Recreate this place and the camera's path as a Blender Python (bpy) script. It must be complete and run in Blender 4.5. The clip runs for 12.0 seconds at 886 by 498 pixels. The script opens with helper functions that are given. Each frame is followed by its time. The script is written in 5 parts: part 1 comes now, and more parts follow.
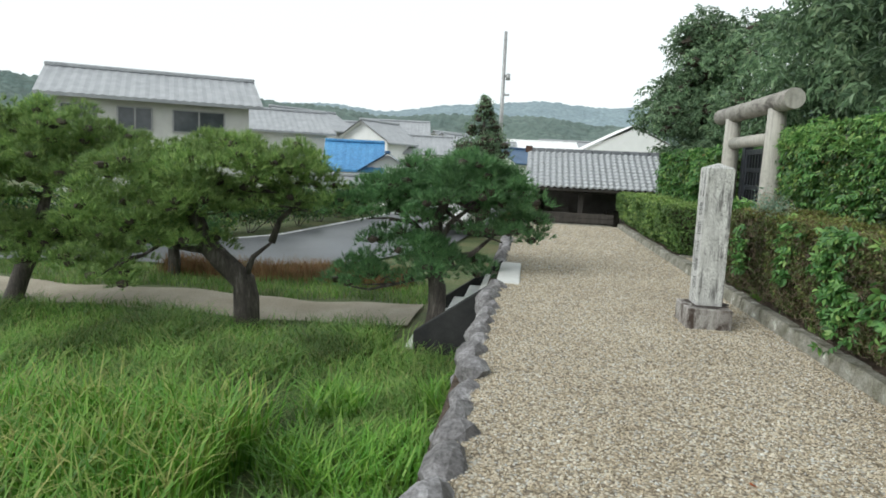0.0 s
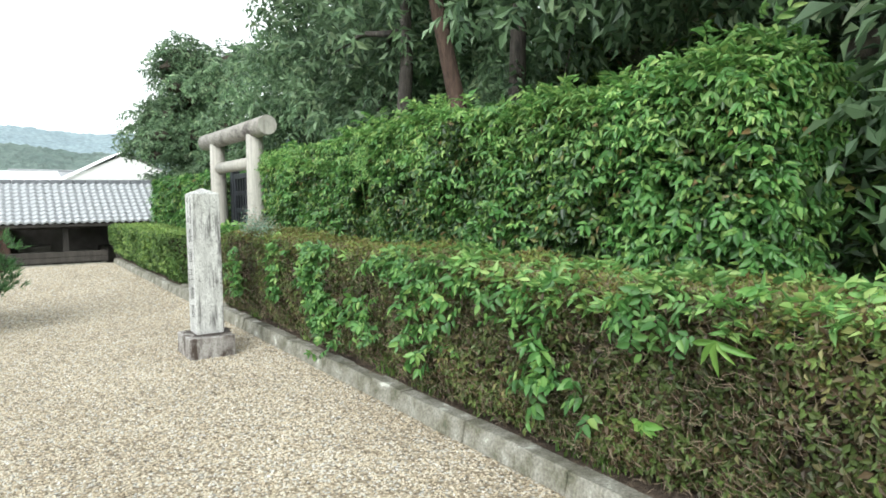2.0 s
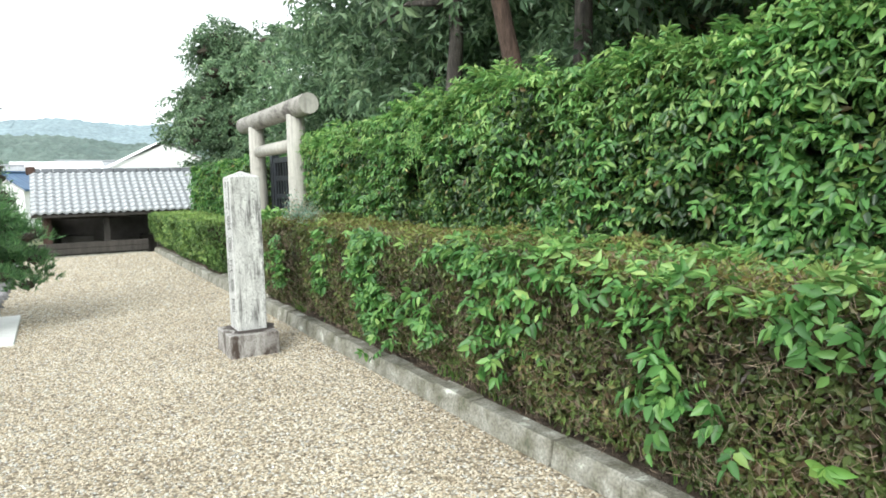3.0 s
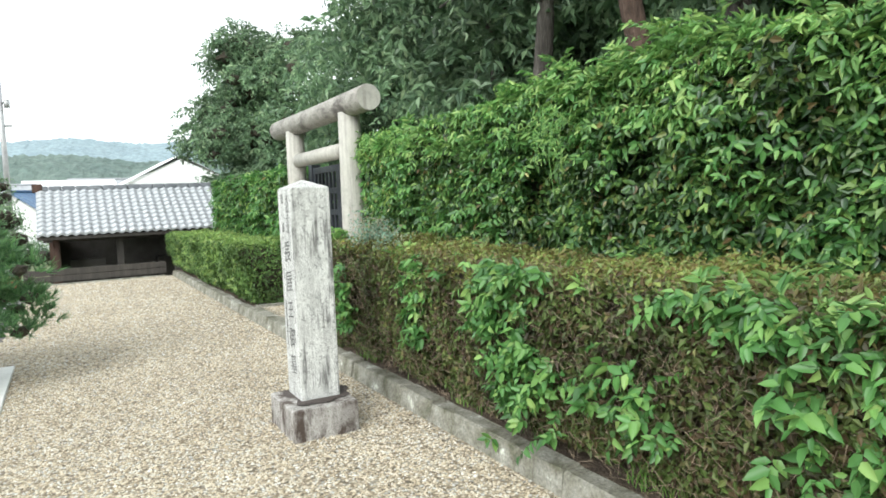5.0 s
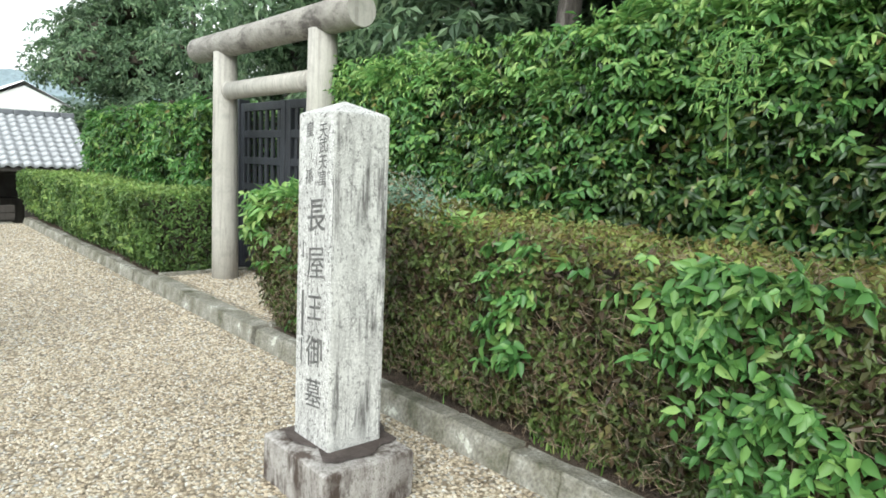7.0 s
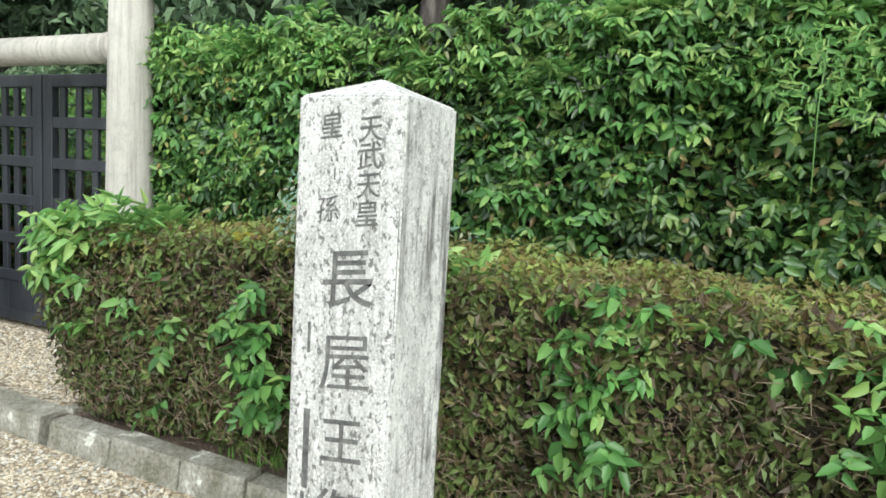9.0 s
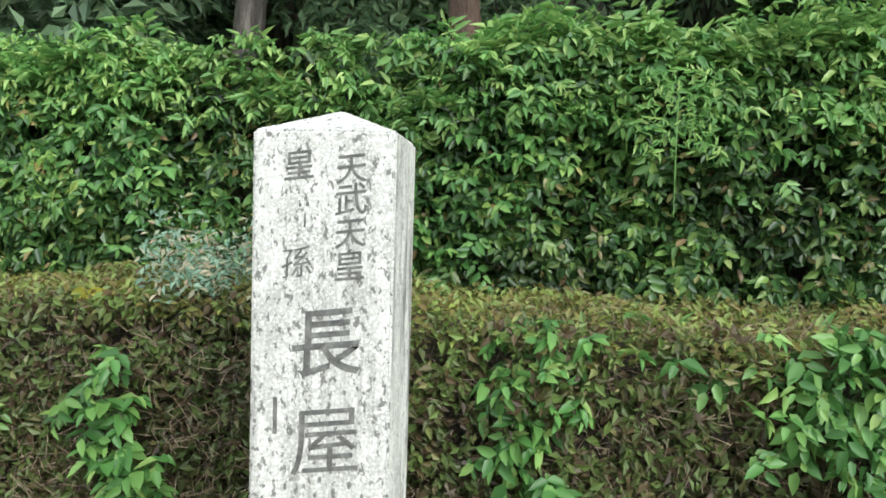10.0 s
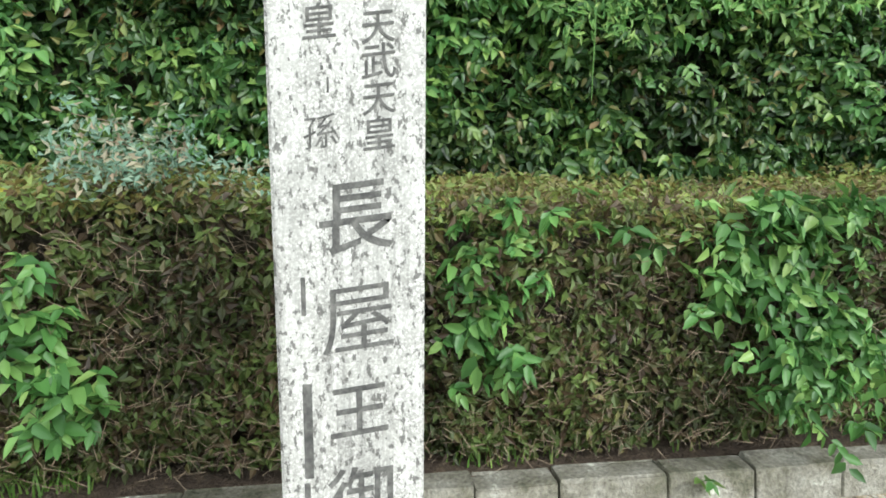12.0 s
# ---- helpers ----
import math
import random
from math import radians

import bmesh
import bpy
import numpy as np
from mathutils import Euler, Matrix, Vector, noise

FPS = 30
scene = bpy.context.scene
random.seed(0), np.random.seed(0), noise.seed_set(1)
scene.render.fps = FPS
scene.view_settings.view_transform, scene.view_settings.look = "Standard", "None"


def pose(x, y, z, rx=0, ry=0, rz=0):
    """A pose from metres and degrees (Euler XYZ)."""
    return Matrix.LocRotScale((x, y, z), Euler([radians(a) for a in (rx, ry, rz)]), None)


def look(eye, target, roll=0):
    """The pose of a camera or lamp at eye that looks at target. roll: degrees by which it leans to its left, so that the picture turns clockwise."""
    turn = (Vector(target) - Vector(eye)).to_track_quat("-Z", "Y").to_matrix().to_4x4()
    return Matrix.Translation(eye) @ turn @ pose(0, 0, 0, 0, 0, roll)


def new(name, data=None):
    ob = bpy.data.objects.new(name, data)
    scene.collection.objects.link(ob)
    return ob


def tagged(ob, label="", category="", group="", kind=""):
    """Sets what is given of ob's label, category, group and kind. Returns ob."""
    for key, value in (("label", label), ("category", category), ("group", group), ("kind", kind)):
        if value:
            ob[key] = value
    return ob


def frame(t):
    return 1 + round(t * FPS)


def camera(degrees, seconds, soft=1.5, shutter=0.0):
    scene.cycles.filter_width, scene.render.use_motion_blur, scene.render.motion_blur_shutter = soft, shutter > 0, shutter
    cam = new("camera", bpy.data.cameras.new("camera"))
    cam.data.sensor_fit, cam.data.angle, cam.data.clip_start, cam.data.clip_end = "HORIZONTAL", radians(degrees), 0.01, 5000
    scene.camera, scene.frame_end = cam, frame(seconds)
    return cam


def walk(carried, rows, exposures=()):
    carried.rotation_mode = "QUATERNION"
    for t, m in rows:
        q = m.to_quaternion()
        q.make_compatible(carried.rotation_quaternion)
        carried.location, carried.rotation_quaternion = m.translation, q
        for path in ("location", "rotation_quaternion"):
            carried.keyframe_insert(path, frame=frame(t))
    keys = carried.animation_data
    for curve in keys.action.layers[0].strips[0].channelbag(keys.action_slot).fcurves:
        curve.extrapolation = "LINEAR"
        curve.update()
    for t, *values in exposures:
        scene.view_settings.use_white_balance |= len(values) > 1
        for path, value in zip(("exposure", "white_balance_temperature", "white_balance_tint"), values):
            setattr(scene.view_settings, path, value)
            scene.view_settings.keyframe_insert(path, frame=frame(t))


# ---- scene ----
cam = camera(67.3, 12.0, soft=1.7)
EXPOSURES = tuple((t, stops, 6230, 5) for t, stops in ((0, .05), (.5, .1), (1, .35), (1.5, .5), (2, .77), (2.5, .87), (4.5, .85), (7, .75), (9, .8), (12, .85)))
PATH = [
    (0, (0.054, -0.24, 1.508), (-0.186, 1.73, 1.257), 2.7),
    (0.5, (0.175, -0.285, 1.51), (0.697, 1.631, 1.277), 3.0),
    (1, (0.197, -0.315, 1.543), (1.075, 1.469, 1.329), 1.5),
    (1.5, (0.166, -0.271, 1.533), (1.217, 1.421, 1.357), 0.1),
    (2, (0.273, -0.052, 1.52), (1.374, 1.611, 1.37), -0.7),
    (2.5, (0.411, 0.225, 1.527), (1.401, 1.95, 1.317), -2.0),
    (2.7, (0.426, 0.384, 1.482), (1.422, 2.107, 1.279), -1.6),
    (4.5, (0.564, 2.029, 1.491), (1.599, 3.734, 1.348), -2.2),
    (5, (0.567, 2.518, 1.494), (1.547, 4.255, 1.342), -2.4),
    (5.5, (0.464, 3.007, 1.479), (1.488, 4.717, 1.323), -1.0),
    (6, (0.495, 3.537, 1.479), (1.587, 5.204, 1.318), 0.4),
    (6.5, (0.374, 3.995, 1.43), (1.601, 5.566, 1.26), 1.7),
    (7, (0.433, 4.437, 1.415), (1.737, 5.932, 1.163), 2.5),
    (7.2, (0.46, 4.638, 1.412), (1.777, 6.118, 1.135), 2.6),
    (8.8, (0.508, 5.884, 1.433), (2.245, 6.851, 1.214), 3.4),
    (9, (0.547, 5.994, 1.43), (2.349, 6.836, 1.217), 3.4),
    (9.5, (0.642, 6.242, 1.449), (2.55, 6.815, 1.27), 2.7),
    (10, (0.555, 6.479, 1.451), (2.543, 6.67, 1.337), 1.7),
    (10.5, (0.631, 6.658, 1.446), (2.628, 6.606, 1.36), 0.9),
    (11, (0.603, 6.803, 1.441), (2.586, 6.556, 1.366), 0.5),
    (11.5, (0.57, 6.854, 1.441), (2.544, 6.558, 1.319), -0.1),
    (12, (0.58, 6.852, 1.365), (2.521, 6.554, 0.985), 0.6),
]
walk(cam, [(t, look(eye, target, roll)) for t, eye, target, roll in PATH], EXPOSURES)

# world: a bright overcast sky, thin cloud over a clear-sky gradient
world = bpy.data.worlds.new("overcast_sky")
scene.world = world
world.use_nodes = True
wn, wl = world.node_tree.nodes, world.node_tree.links
sky = wn.new("ShaderNodeTexSky")
sky.sky_type, sky.sun_disc = "NISHITA", False
sky.sun_elevation, sky.sun_rotation = radians(36), radians(234)
pale = wn.new("ShaderNodeHueSaturation")
pale.inputs["Saturation"].default_value = 0.25
cloud = wn.new("ShaderNodeMix")
cloud.data_type = "RGBA"
cloud.inputs["Factor"].default_value = 0.8
cloud.inputs["B"].default_value = (11.0, 11.2, 11.2, 1)
wl.new(sky.outputs[0], pale.inputs["Color"])
wl.new(pale.outputs[0], cloud.inputs["A"])
wl.new(cloud.outputs["Result"], wn["Background"].inputs["Color"])
wn["Background"].inputs["Strength"].default_value = 0.105
sun_data = bpy.data.lights.new("sun", "SUN")
sun_data.energy, sun_data.angle, sun_data.color = 1.7, radians(35), (1.0, 0.96, 0.9)
sun = new("sun", sun_data)
sun.matrix_world = look((-30, -22, 27), (0, 0, 0))

# ---------- helpers for meshes ----------
rng = np.random.default_rng(7)


def part(name, bm, material, parent=None, label="", smooth=False):
    """Links a bmesh as one mesh object, under a parent where one is given."""
    me = bpy.data.meshes.new(name)
    bm.to_mesh(me)
    bm.free()
    if smooth:
        me.shade_smooth()
    me.materials.append(material)
    ob = new(name, me)
    ob.parent = parent
    return tagged(ob, label) if label else ob


def raw(name, verts, faces, material, parent=None, label="", smooth=False):
    """Links a mesh from arrays: verts (n, 3), faces (m, 3 or 4)."""
    verts, faces = np.asarray(verts, np.float32), np.asarray(faces, np.int32)
    me = bpy.data.meshes.new(name)
    me.vertices.add(len(verts))
    me.vertices.foreach_set("co", verts.ravel())
    k = faces.shape[1]
    me.loops.add(faces.size)
    me.loops.foreach_set("vertex_index", faces.ravel())
    me.polygons.add(len(faces))
    me.polygons.foreach_set("loop_start", np.arange(0, faces.size, k, dtype=np.int32))
    me.polygons.foreach_set("use_smooth", np.full(len(faces), smooth))
    me.update(calc_edges=True)
    me.materials.append(material)
    ob = new(name, me)
    ob.parent = parent
    return tagged(ob, label) if label else ob


def box(bm, x0, y0, z0, x1, y1, z1, bevel=0.0, segments=1, m=None):
    """Adds a box to bm; bevel rounds its edges."""
    made = bmesh.ops.create_cube(bm, size=1)["verts"]
    for v in made:
        v.co = Vector((x0 + (v.co.x + .5) * (x1 - x0), y0 + (v.co.y + .5) * (y1 - y0), z0 + (v.co.z + .5) * (z1 - z0)))
    if m is not None:
        bmesh.ops.transform(bm, matrix=m, verts=made)
    if bevel:
        edges = list({e for v in made for e in v.link_edges})
        bmesh.ops.bevel(bm, geom=edges, offset=bevel, segments=segments, affect="EDGES", profile=0.6)
    return bm


def tube(bm, points, radii, sides=12, caps=True):
    """Adds a tapered tube along points."""
    rings, pts = [], [Vector(p) for p in points]
    for i, p in enumerate(pts):
        d = (pts[min(i + 1, len(pts) - 1)] - pts[max(i - 1, 0)]).normalized()
        u = d.orthogonal().normalized() if i == 0 else (u - d * u.dot(d)).normalized()
        w = d.cross(u)
        rings.append([bm.verts.new(p + (u * math.cos(a) + w * math.sin(a)) * radii[i]) for a in (2 * math.pi * k / sides for k in range(sides))])
    for a, b in zip(rings, rings[1:]):
        for k in range(sides):
            bm.faces.new((a[k], a[(k + 1) % sides], b[(k + 1) % sides], b[k]))
    if caps:
        bm.faces.new(rings[0][::-1])
        bm.faces.new(rings[-1])
    return bm


def empty(name, at, label, category, group="", kind=""):
    ob = new(name)
    ob.location = at
    ob.empty_display_size = 0.2
    bpy.context.view_layer.update()
    return tagged(ob, label, category, group, kind)


def hold(ob, parent):
    """Parents ob, which was built in world coordinates, and keeps it in place."""
    ob.parent = parent
    ob.matrix_parent_inverse = Matrix.Translation(-Vector(parent.location))
    return ob


def unit(v):
    return v / np.maximum(np.linalg.norm(v, axis=1, keepdims=True), 1e-9)


def leaf_mesh(p, n, length, ratio=0.45, droop=0.25, rich=True, up=0.0, axis=None):
    """Arrays of a cloud of leaves: at p, facing n, each folded along its midrib."""
    k = len(p)
    n = unit(n)
    a = unit(np.cross(n, rng.normal(size=(k, 3))) + np.array([0, 0, up])) if axis is None else unit(axis - n * (axis * n).sum(1, keepdims=True))
    s = np.cross(n, a)
    length = np.broadcast_to(length, k)[:, None]
    w = length * ratio * 0.5

    def at(u, v, h):
        return p + a * length * u + s * w * v + n * length * h
    if rich:
        v = np.stack([at(0, 0, 0), at(.28, .88, .1), at(.64, .74, .03 - droop * .35), at(1, 0, -droop), at(.64, -.74, .03 - droop * .35), at(.28, -.88, .1)], 1)
        f = np.array([[0, 1, 2, 3], [0, 3, 4, 5]])
    else:
        v = np.stack([at(0, 0, 0), at(.45, 1, .08), at(1, 0, -droop), at(.45, -1, .08)], 1)
        f = np.array([[0, 1, 2], [0, 2, 3]])
    m = v.shape[1]
    return v.reshape(-1, 3), (f[None] + (np.arange(k) * m)[:, None, None]).reshape(-1, f.shape[1])


def sprays(base, out, length, leaf, count=7, droop=.35, jitter=.22, face=.4):
    """Leafy twigs: from each base a twig grows along out and bends down, with leaves to both sides of it and one at its tip. Gives the leaves' places, normals, sizes and axes."""
    n = len(base)
    out = unit(out)
    length = np.broadcast_to(length, n)[:, None]
    leaf = np.broadcast_to(leaf, n)
    side = unit(np.cross(out, np.array([0, 0, 1.0]) + rng.normal(0, .35, (n, 3))))
    up = np.cross(side, out)
    down = np.array([0, 0, -1.0])
    p, nr, size, ax = [], [], [], []
    for i in range(count):
        t = (i + .6) / count
        way = unit(out + down * droop * 2 * t)
        p.append(base + out * length * t + down * droop * length * t * t)
        turn = 0 if i == count - 1 else (1 if i % 2 else -1)
        ax.append(way * (1.0 if turn == 0 else .55) + side * turn * .85 + down * .2 + rng.normal(0, jitter, (n, 3)))
        nr.append(up + way * face + rng.normal(0, jitter, (n, 3)))
        size.append(leaf * rng.uniform(.7, 1.15, n) * (.75 + .5 * math.sin(math.pi * (.15 + .75 * t))))
    return np.concatenate(p), unit(np.concatenate(nr)), np.concatenate(size), np.concatenate(ax)


def bumpy(p, scale, seed=0.0):
    """A cheap smooth noise of places, about -1 to 1."""
    x, y, z = (p * (1 / scale)).T + seed
    return (np.sin(x * 1.7 + 1.3 * np.sin(y * 1.1 + z)) + np.sin(y * 2.3 + 1.7 * np.sin(z * 1.3 + x * .7)) + np.sin(z * 1.9 + 1.1 * np.sin(x * 1.9 + y * .6))) / 3

# ---------- materials ----------
def material(name):
    m = bpy.data.materials.new(name)
    m.use_nodes = True
    n, l = m.node_tree.nodes, m.node_tree.links
    return m, n, l, n["Principled BSDF"]


def ramp(n, l, source, stops, constant=False):
    r = n.new("ShaderNodeValToRGB")
    e = r.color_ramp.elements
    while len(e) < len(stops):
        e.new(0.5)
    for q, (at, c) in zip(e, stops):
        q.position, q.color = at, (*c, 1)
    if constant:
        r.color_ramp.interpolation = "CONSTANT"
    l.new(source, r.inputs["Fac"])
    return r.outputs["Color"]


def noise_tex(n, l, scale, detail=6, rough=0.6, stretch=None, space="Object"):
    co = n.new("ShaderNodeTexCoord")
    t = n.new("ShaderNodeTexNoise")
    t.inputs["Scale"].default_value, t.inputs["Detail"].default_value, t.inputs["Roughness"].default_value = scale, detail, rough
    out = n.new("ShaderNodeNewGeometry").outputs["Position"] if space == "World" else co.outputs[space]
    if stretch:
        mp = n.new("ShaderNodeMapping")
        mp.inputs["Scale"].default_value = stretch
        l.new(out, mp.inputs["Vector"])
        out = mp.outputs["Vector"]
    l.new(out, t.inputs["Vector"])
    return t.outputs["Fac"]


def mixc(n, l, fac, a, b, blend="MIX"):
    m = n.new("ShaderNodeMix")
    m.data_type, m.blend_type = "RGBA", blend
    for key, v in (("Factor", fac), ("A", a), ("B", b)):
        if isinstance(v, (int, float)):
            m.inputs[key].default_value = v
        elif isinstance(v, tuple):
            m.inputs[key].default_value = (*v, 1)
        else:
            l.new(v, m.inputs[key])
    return m.outputs["Result"]


def relief(n, l, b, height, strength=0.4, distance=0.01):
    u = n.new("ShaderNodeBump")
    u.inputs["Strength"].default_value, u.inputs["Distance"].default_value = strength, distance
    l.new(height, u.inputs["Height"])
    l.new(u.outputs["Normal"], b.inputs["Normal"])


def surface(name, stops, scale=8, detail=8, rough=0.8, fine=60, fine_amount=0.3, bump=0.3, distance=0.01, stretch=None, metal=0.0, island=0.0, space="Object"):
    """A two-scale mottled surface: broad patches by the ramp, fine grain over it."""
    m, n, l, b = material(name)
    base = ramp(n, l, noise_tex(n, l, scale, detail, 0.62, stretch, space), stops)
    grain = noise_tex(n, l, fine, 4, 0.6, stretch, space)
    col = mixc(n, l, fine_amount, base, ramp(n, l, grain, [(.3, (.25, .25, .25)), (.7, (.8, .8, .8))]), "OVERLAY")
    if island:
        g = n.new("ShaderNodeNewGeometry")
        col = mixc(n, l, island, col, ramp(n, l, g.outputs["Random Per Island"], [(0, (.15, .15, .15)), (1, (.85, .85, .85))]), "OVERLAY")
    l.new(col, b.inputs["Base Color"])
    b.inputs["Roughness"].default_value, b.inputs["Metallic"].default_value = rough, metal
    relief(n, l, b, grain, bump, distance)
    return m


def leaf_surface(name, stops, rough=0.45, thin=0.3, patch=3.0, patch_amount=0.35, objects=False):
    """Leaves: a colour for each leaf, patches over the plant, light through the blade."""
    m, n, l, b = material(name)
    if objects:
        pick = n.new("ShaderNodeObjectInfo").outputs["Random"]
    else:
        pick = n.new("ShaderNodeNewGeometry").outputs["Random Per Island"]
    col = ramp(n, l, pick, stops)
    col = mixc(n, l, patch_amount, col, ramp(n, l, noise_tex(n, l, patch, 3), [(.36, (.18, .18, .18)), (.64, (.8, .8, .8))]), "OVERLAY")
    l.new(col, b.inputs["Base Color"])
    b.inputs["Roughness"].default_value = rough
    t = n.new("ShaderNodeBsdfTranslucent")
    l.new(col, t.inputs["Color"])
    mx = n.new("ShaderNodeMixShader")
    mx.inputs[0].default_value = thin
    l.new(b.outputs[0], mx.inputs[1])
    l.new(t.outputs[0], mx.inputs[2])
    l.new(mx.outputs[0], n["Material Output"].inputs["Surface"])
    return m


def granite(name, white, dark, streaks=0.6, speck=0.5, run_from=.47, wet_from=.34, run_scale=(26, 26, 1.5)):
    """Weathered granite: pale ground, grey and black specks, dark rain streaks down its sides."""
    m, n, l, b = material(name)

    def scaled(source, k):
        f = n.new("ShaderNodeMath")
        f.operation = "MULTIPLY"
        f.inputs[1].default_value = k
        l.new(source, f.inputs[0])
        return f.outputs[0]
    base = ramp(n, l, noise_tex(n, l, 7, 8, .65), [(.32, tuple(c * .72 for c in white)), (.5, tuple(c * .95 for c in white)), (.68, white)])
    grain = noise_tex(n, l, 150, 4, .8)
    mottled = ramp(n, l, grain, [(.425, (0, 0, 0)), (.515, (1, 1, 1))])
    patch = ramp(n, l, noise_tex(n, l, 11, 5, .7), [(.36, (.42, .42, .42)), (.6, (1, 1, 1))])
    base = mixc(n, l, scaled(mixc(n, l, 1.0, mottled, patch, "MULTIPLY"), speck * .85), base, tuple(c * 1.5 for c in dark))
    run = ramp(n, l, noise_tex(n, l, 1, 8, .72, run_scale), [(run_from, (0, 0, 0)), (run_from + .14, (1, 1, 1))])
    wet = mixc(n, l, 1.0, run, ramp(n, l, noise_tex(n, l, 3.5, 4), [(wet_from, (.05, .05, .05)), (wet_from + .18, (1, 1, 1))]), "MULTIPLY")
    base = mixc(n, l, scaled(wet, streaks), base, dark)
    spots = ramp(n, l, noise_tex(n, l, 74, 4, .7, (1, 1, .6)), [(.56, (0, 0, 0)), (.6, (1, 1, 1))])
    base = mixc(n, l, scaled(spots, speck), base, tuple(c * .6 for c in dark))
    l.new(base, b.inputs["Base Color"])
    b.inputs["Roughness"].default_value = 0.85
    relief(n, l, b, grain, .35, .004)
    return m


def gravel_surface(name):
    m, n, l, b = material(name)
    co = n.new("ShaderNodeTexCoord")
    v = n.new("ShaderNodeTexVoronoi")
    v.inputs["Scale"].default_value = 48
    l.new(co.outputs["Object"], v.inputs["Vector"])
    sep = n.new("ShaderNodeSeparateColor")
    l.new(v.outputs["Color"], sep.inputs[0])
    col = ramp(n, l, sep.outputs[0], PEBBLE)
    # gaps between the drawn pebbles are darkened, their shade put into the colour
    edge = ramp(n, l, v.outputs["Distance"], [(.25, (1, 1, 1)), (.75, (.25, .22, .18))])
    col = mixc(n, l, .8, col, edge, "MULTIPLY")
    col = mixc(n, l, .35, col, ramp(n, l, noise_tex(n, l, .9, 5), [(.3, (.35, .33, .3)), (.7, (.66, .66, .66))]), "OVERLAY")
    l.new(col, b.inputs["Base Color"])
    b.inputs["Roughness"].default_value = .85
    relief(n, l, b, v.outputs["Distance"], -.6, .015)
    return m


PEBBLE = [(0, (.17, .145, .115)), (.15, (.33, .27, .19)), (.35, (.47, .4, .29)), (.6, (.55, .48, .37)), (.8, (.61, .56, .46)), (.93, (.42, .42, .4)), (1, (.74, .73, .68))]
M = {}
M["gravel"] = gravel_surface("gravel")
M["pebble"] = surface("pebble", [(.3, (.5, .42, .3)), (.7, (.58, .49, .36))], 3, fine=200, bump=.15)
_n, _l = M["pebble"].node_tree.nodes, M["pebble"].node_tree.links
_l.new(mixc(_n, _l, .3, ramp(_n, _l, _n.new("ShaderNodeNewGeometry").outputs["Random Per Island"], PEBBLE), ramp(_n, _l, noise_tex(_n, _l, .9, 5), [(.3, (.35, .33, .3)), (.7, (.66, .66, .66))]), "OVERLAY"), _n["Principled BSDF"].inputs["Base Color"])
M["granite"] = granite("pale_granite", (.84, .84, .82), (.15, .145, .14), .5, .8)
M["pedestal"] = granite("stained_granite", (.52, .5, .475), (.075, .055, .045), 1.0, .5, .42, .31, (11, 11, 2.6))
M["carved"] = surface("carved_letters", [(.35, (.075, .075, .075)), (.7, (.2, .197, .19))], 30, rough=.9)
M["torii"] = granite("weathered_concrete", (.54, .52, .47), (.11, .09, .08), .35, .12)
M["kerb"] = surface("kerb_stone", [(.3, (.07, .075, .045)), (.4, (.16, .155, .115)), (.52, (.26, .25, .21)), (.62, (.34, .33, .29)), (.65, (.6, .61, .54)), (.72, (.66, .67, .6))], 5, fine=60, fine_amount=.7, bump=.9, distance=.012, space="World")
M["wallstone"] = surface("field_stone", [(.3, (.09, .086, .085)), (.5, (.19, .18, .185)), (.64, (.31, .3, .31)), (.72, (.48, .48, .47))], 5, fine=40, fine_amount=.6, bump=.9, distance=.02, space="World")
M["soil"] = surface("bare_soil", [(.3, (.06, .042, .03)), (.55, (.13, .095, .07)), (.72, (.24, .18, .13))], 9, fine=70, fine_amount=.6, bump=1, distance=.03)
M["earth"] = surface("dirt_track", [(.3, (.22, .19, .135)), (.7, (.36, .32, .25))], 1.2, fine=30, bump=.5, distance=.02)
M["meadow"] = surface("meadow_ground", [(.3, (.05, .075, .022)), (.5, (.085, .11, .035)), (.7, (.16, .14, .07))], .8, fine=14, fine_amount=.4, bump=.7, distance=.05)
M["asphalt"] = surface("wet_asphalt", [(.3, (.06, .064, .07)), (.7, (.11, .115, .125))], .6, fine=80, rough=.42, bump=.2)
M["white_line"] = surface("road_paint", [(.3, (.6, .6, .6)), (.7, (.8, .8, .8))], 6)
M["gate"] = surface("black_painted_wood", [(.3, (.018, .02, .026)), (.7, (.045, .05, .062))], 6, fine=70, rough=.5, stretch=(1, 1, .2))
M["plaster"] = surface("house_plaster", [(.3, (.55, .54, .52)), (.7, (.68, .67, .65))], 1.2, fine=40, bump=.1)
M["white_plaster"] = surface("white_plaster", [(.3, (.8, .8, .8)), (.7, (.9, .9, .9))], 1.2, fine=40, bump=.1)
M["tile"] = surface("grey_roof_tile", [(.3, (.29, .3, .32)), (.7, (.43, .44, .46))], 2, fine=30, rough=.38, bump=.15, island=.35)
M["blue_roof"] = surface("blue_sheet_roof", [(.3, (.06, .2, .42)), (.7, (.1, .3, .55))], 1, fine=8, rough=.45)
M["navy_roof"] = surface("navy_tile_roof", [(.3, (.03, .07, .14)), (.7, (.06, .13, .24))], 1, fine=8, rough=.4)
M["pale_roof"] = surface("pale_sheet_roof", [(.3, (.8, .8, .8)), (.7, (.88, .88, .88))], .7, fine=10, rough=.6)
M["wood"] = surface("dark_timber", [(.3, (.034, .03, .027)), (.7, (.085, .075, .066))], 3, fine=60, stretch=(4, 4, .5))
M["red_wood"] = surface("reddish_timber", [(.3, (.045, .026, .02)), (.7, (.1, .055, .04))], 3, fine=60, stretch=(4, 4, .5))
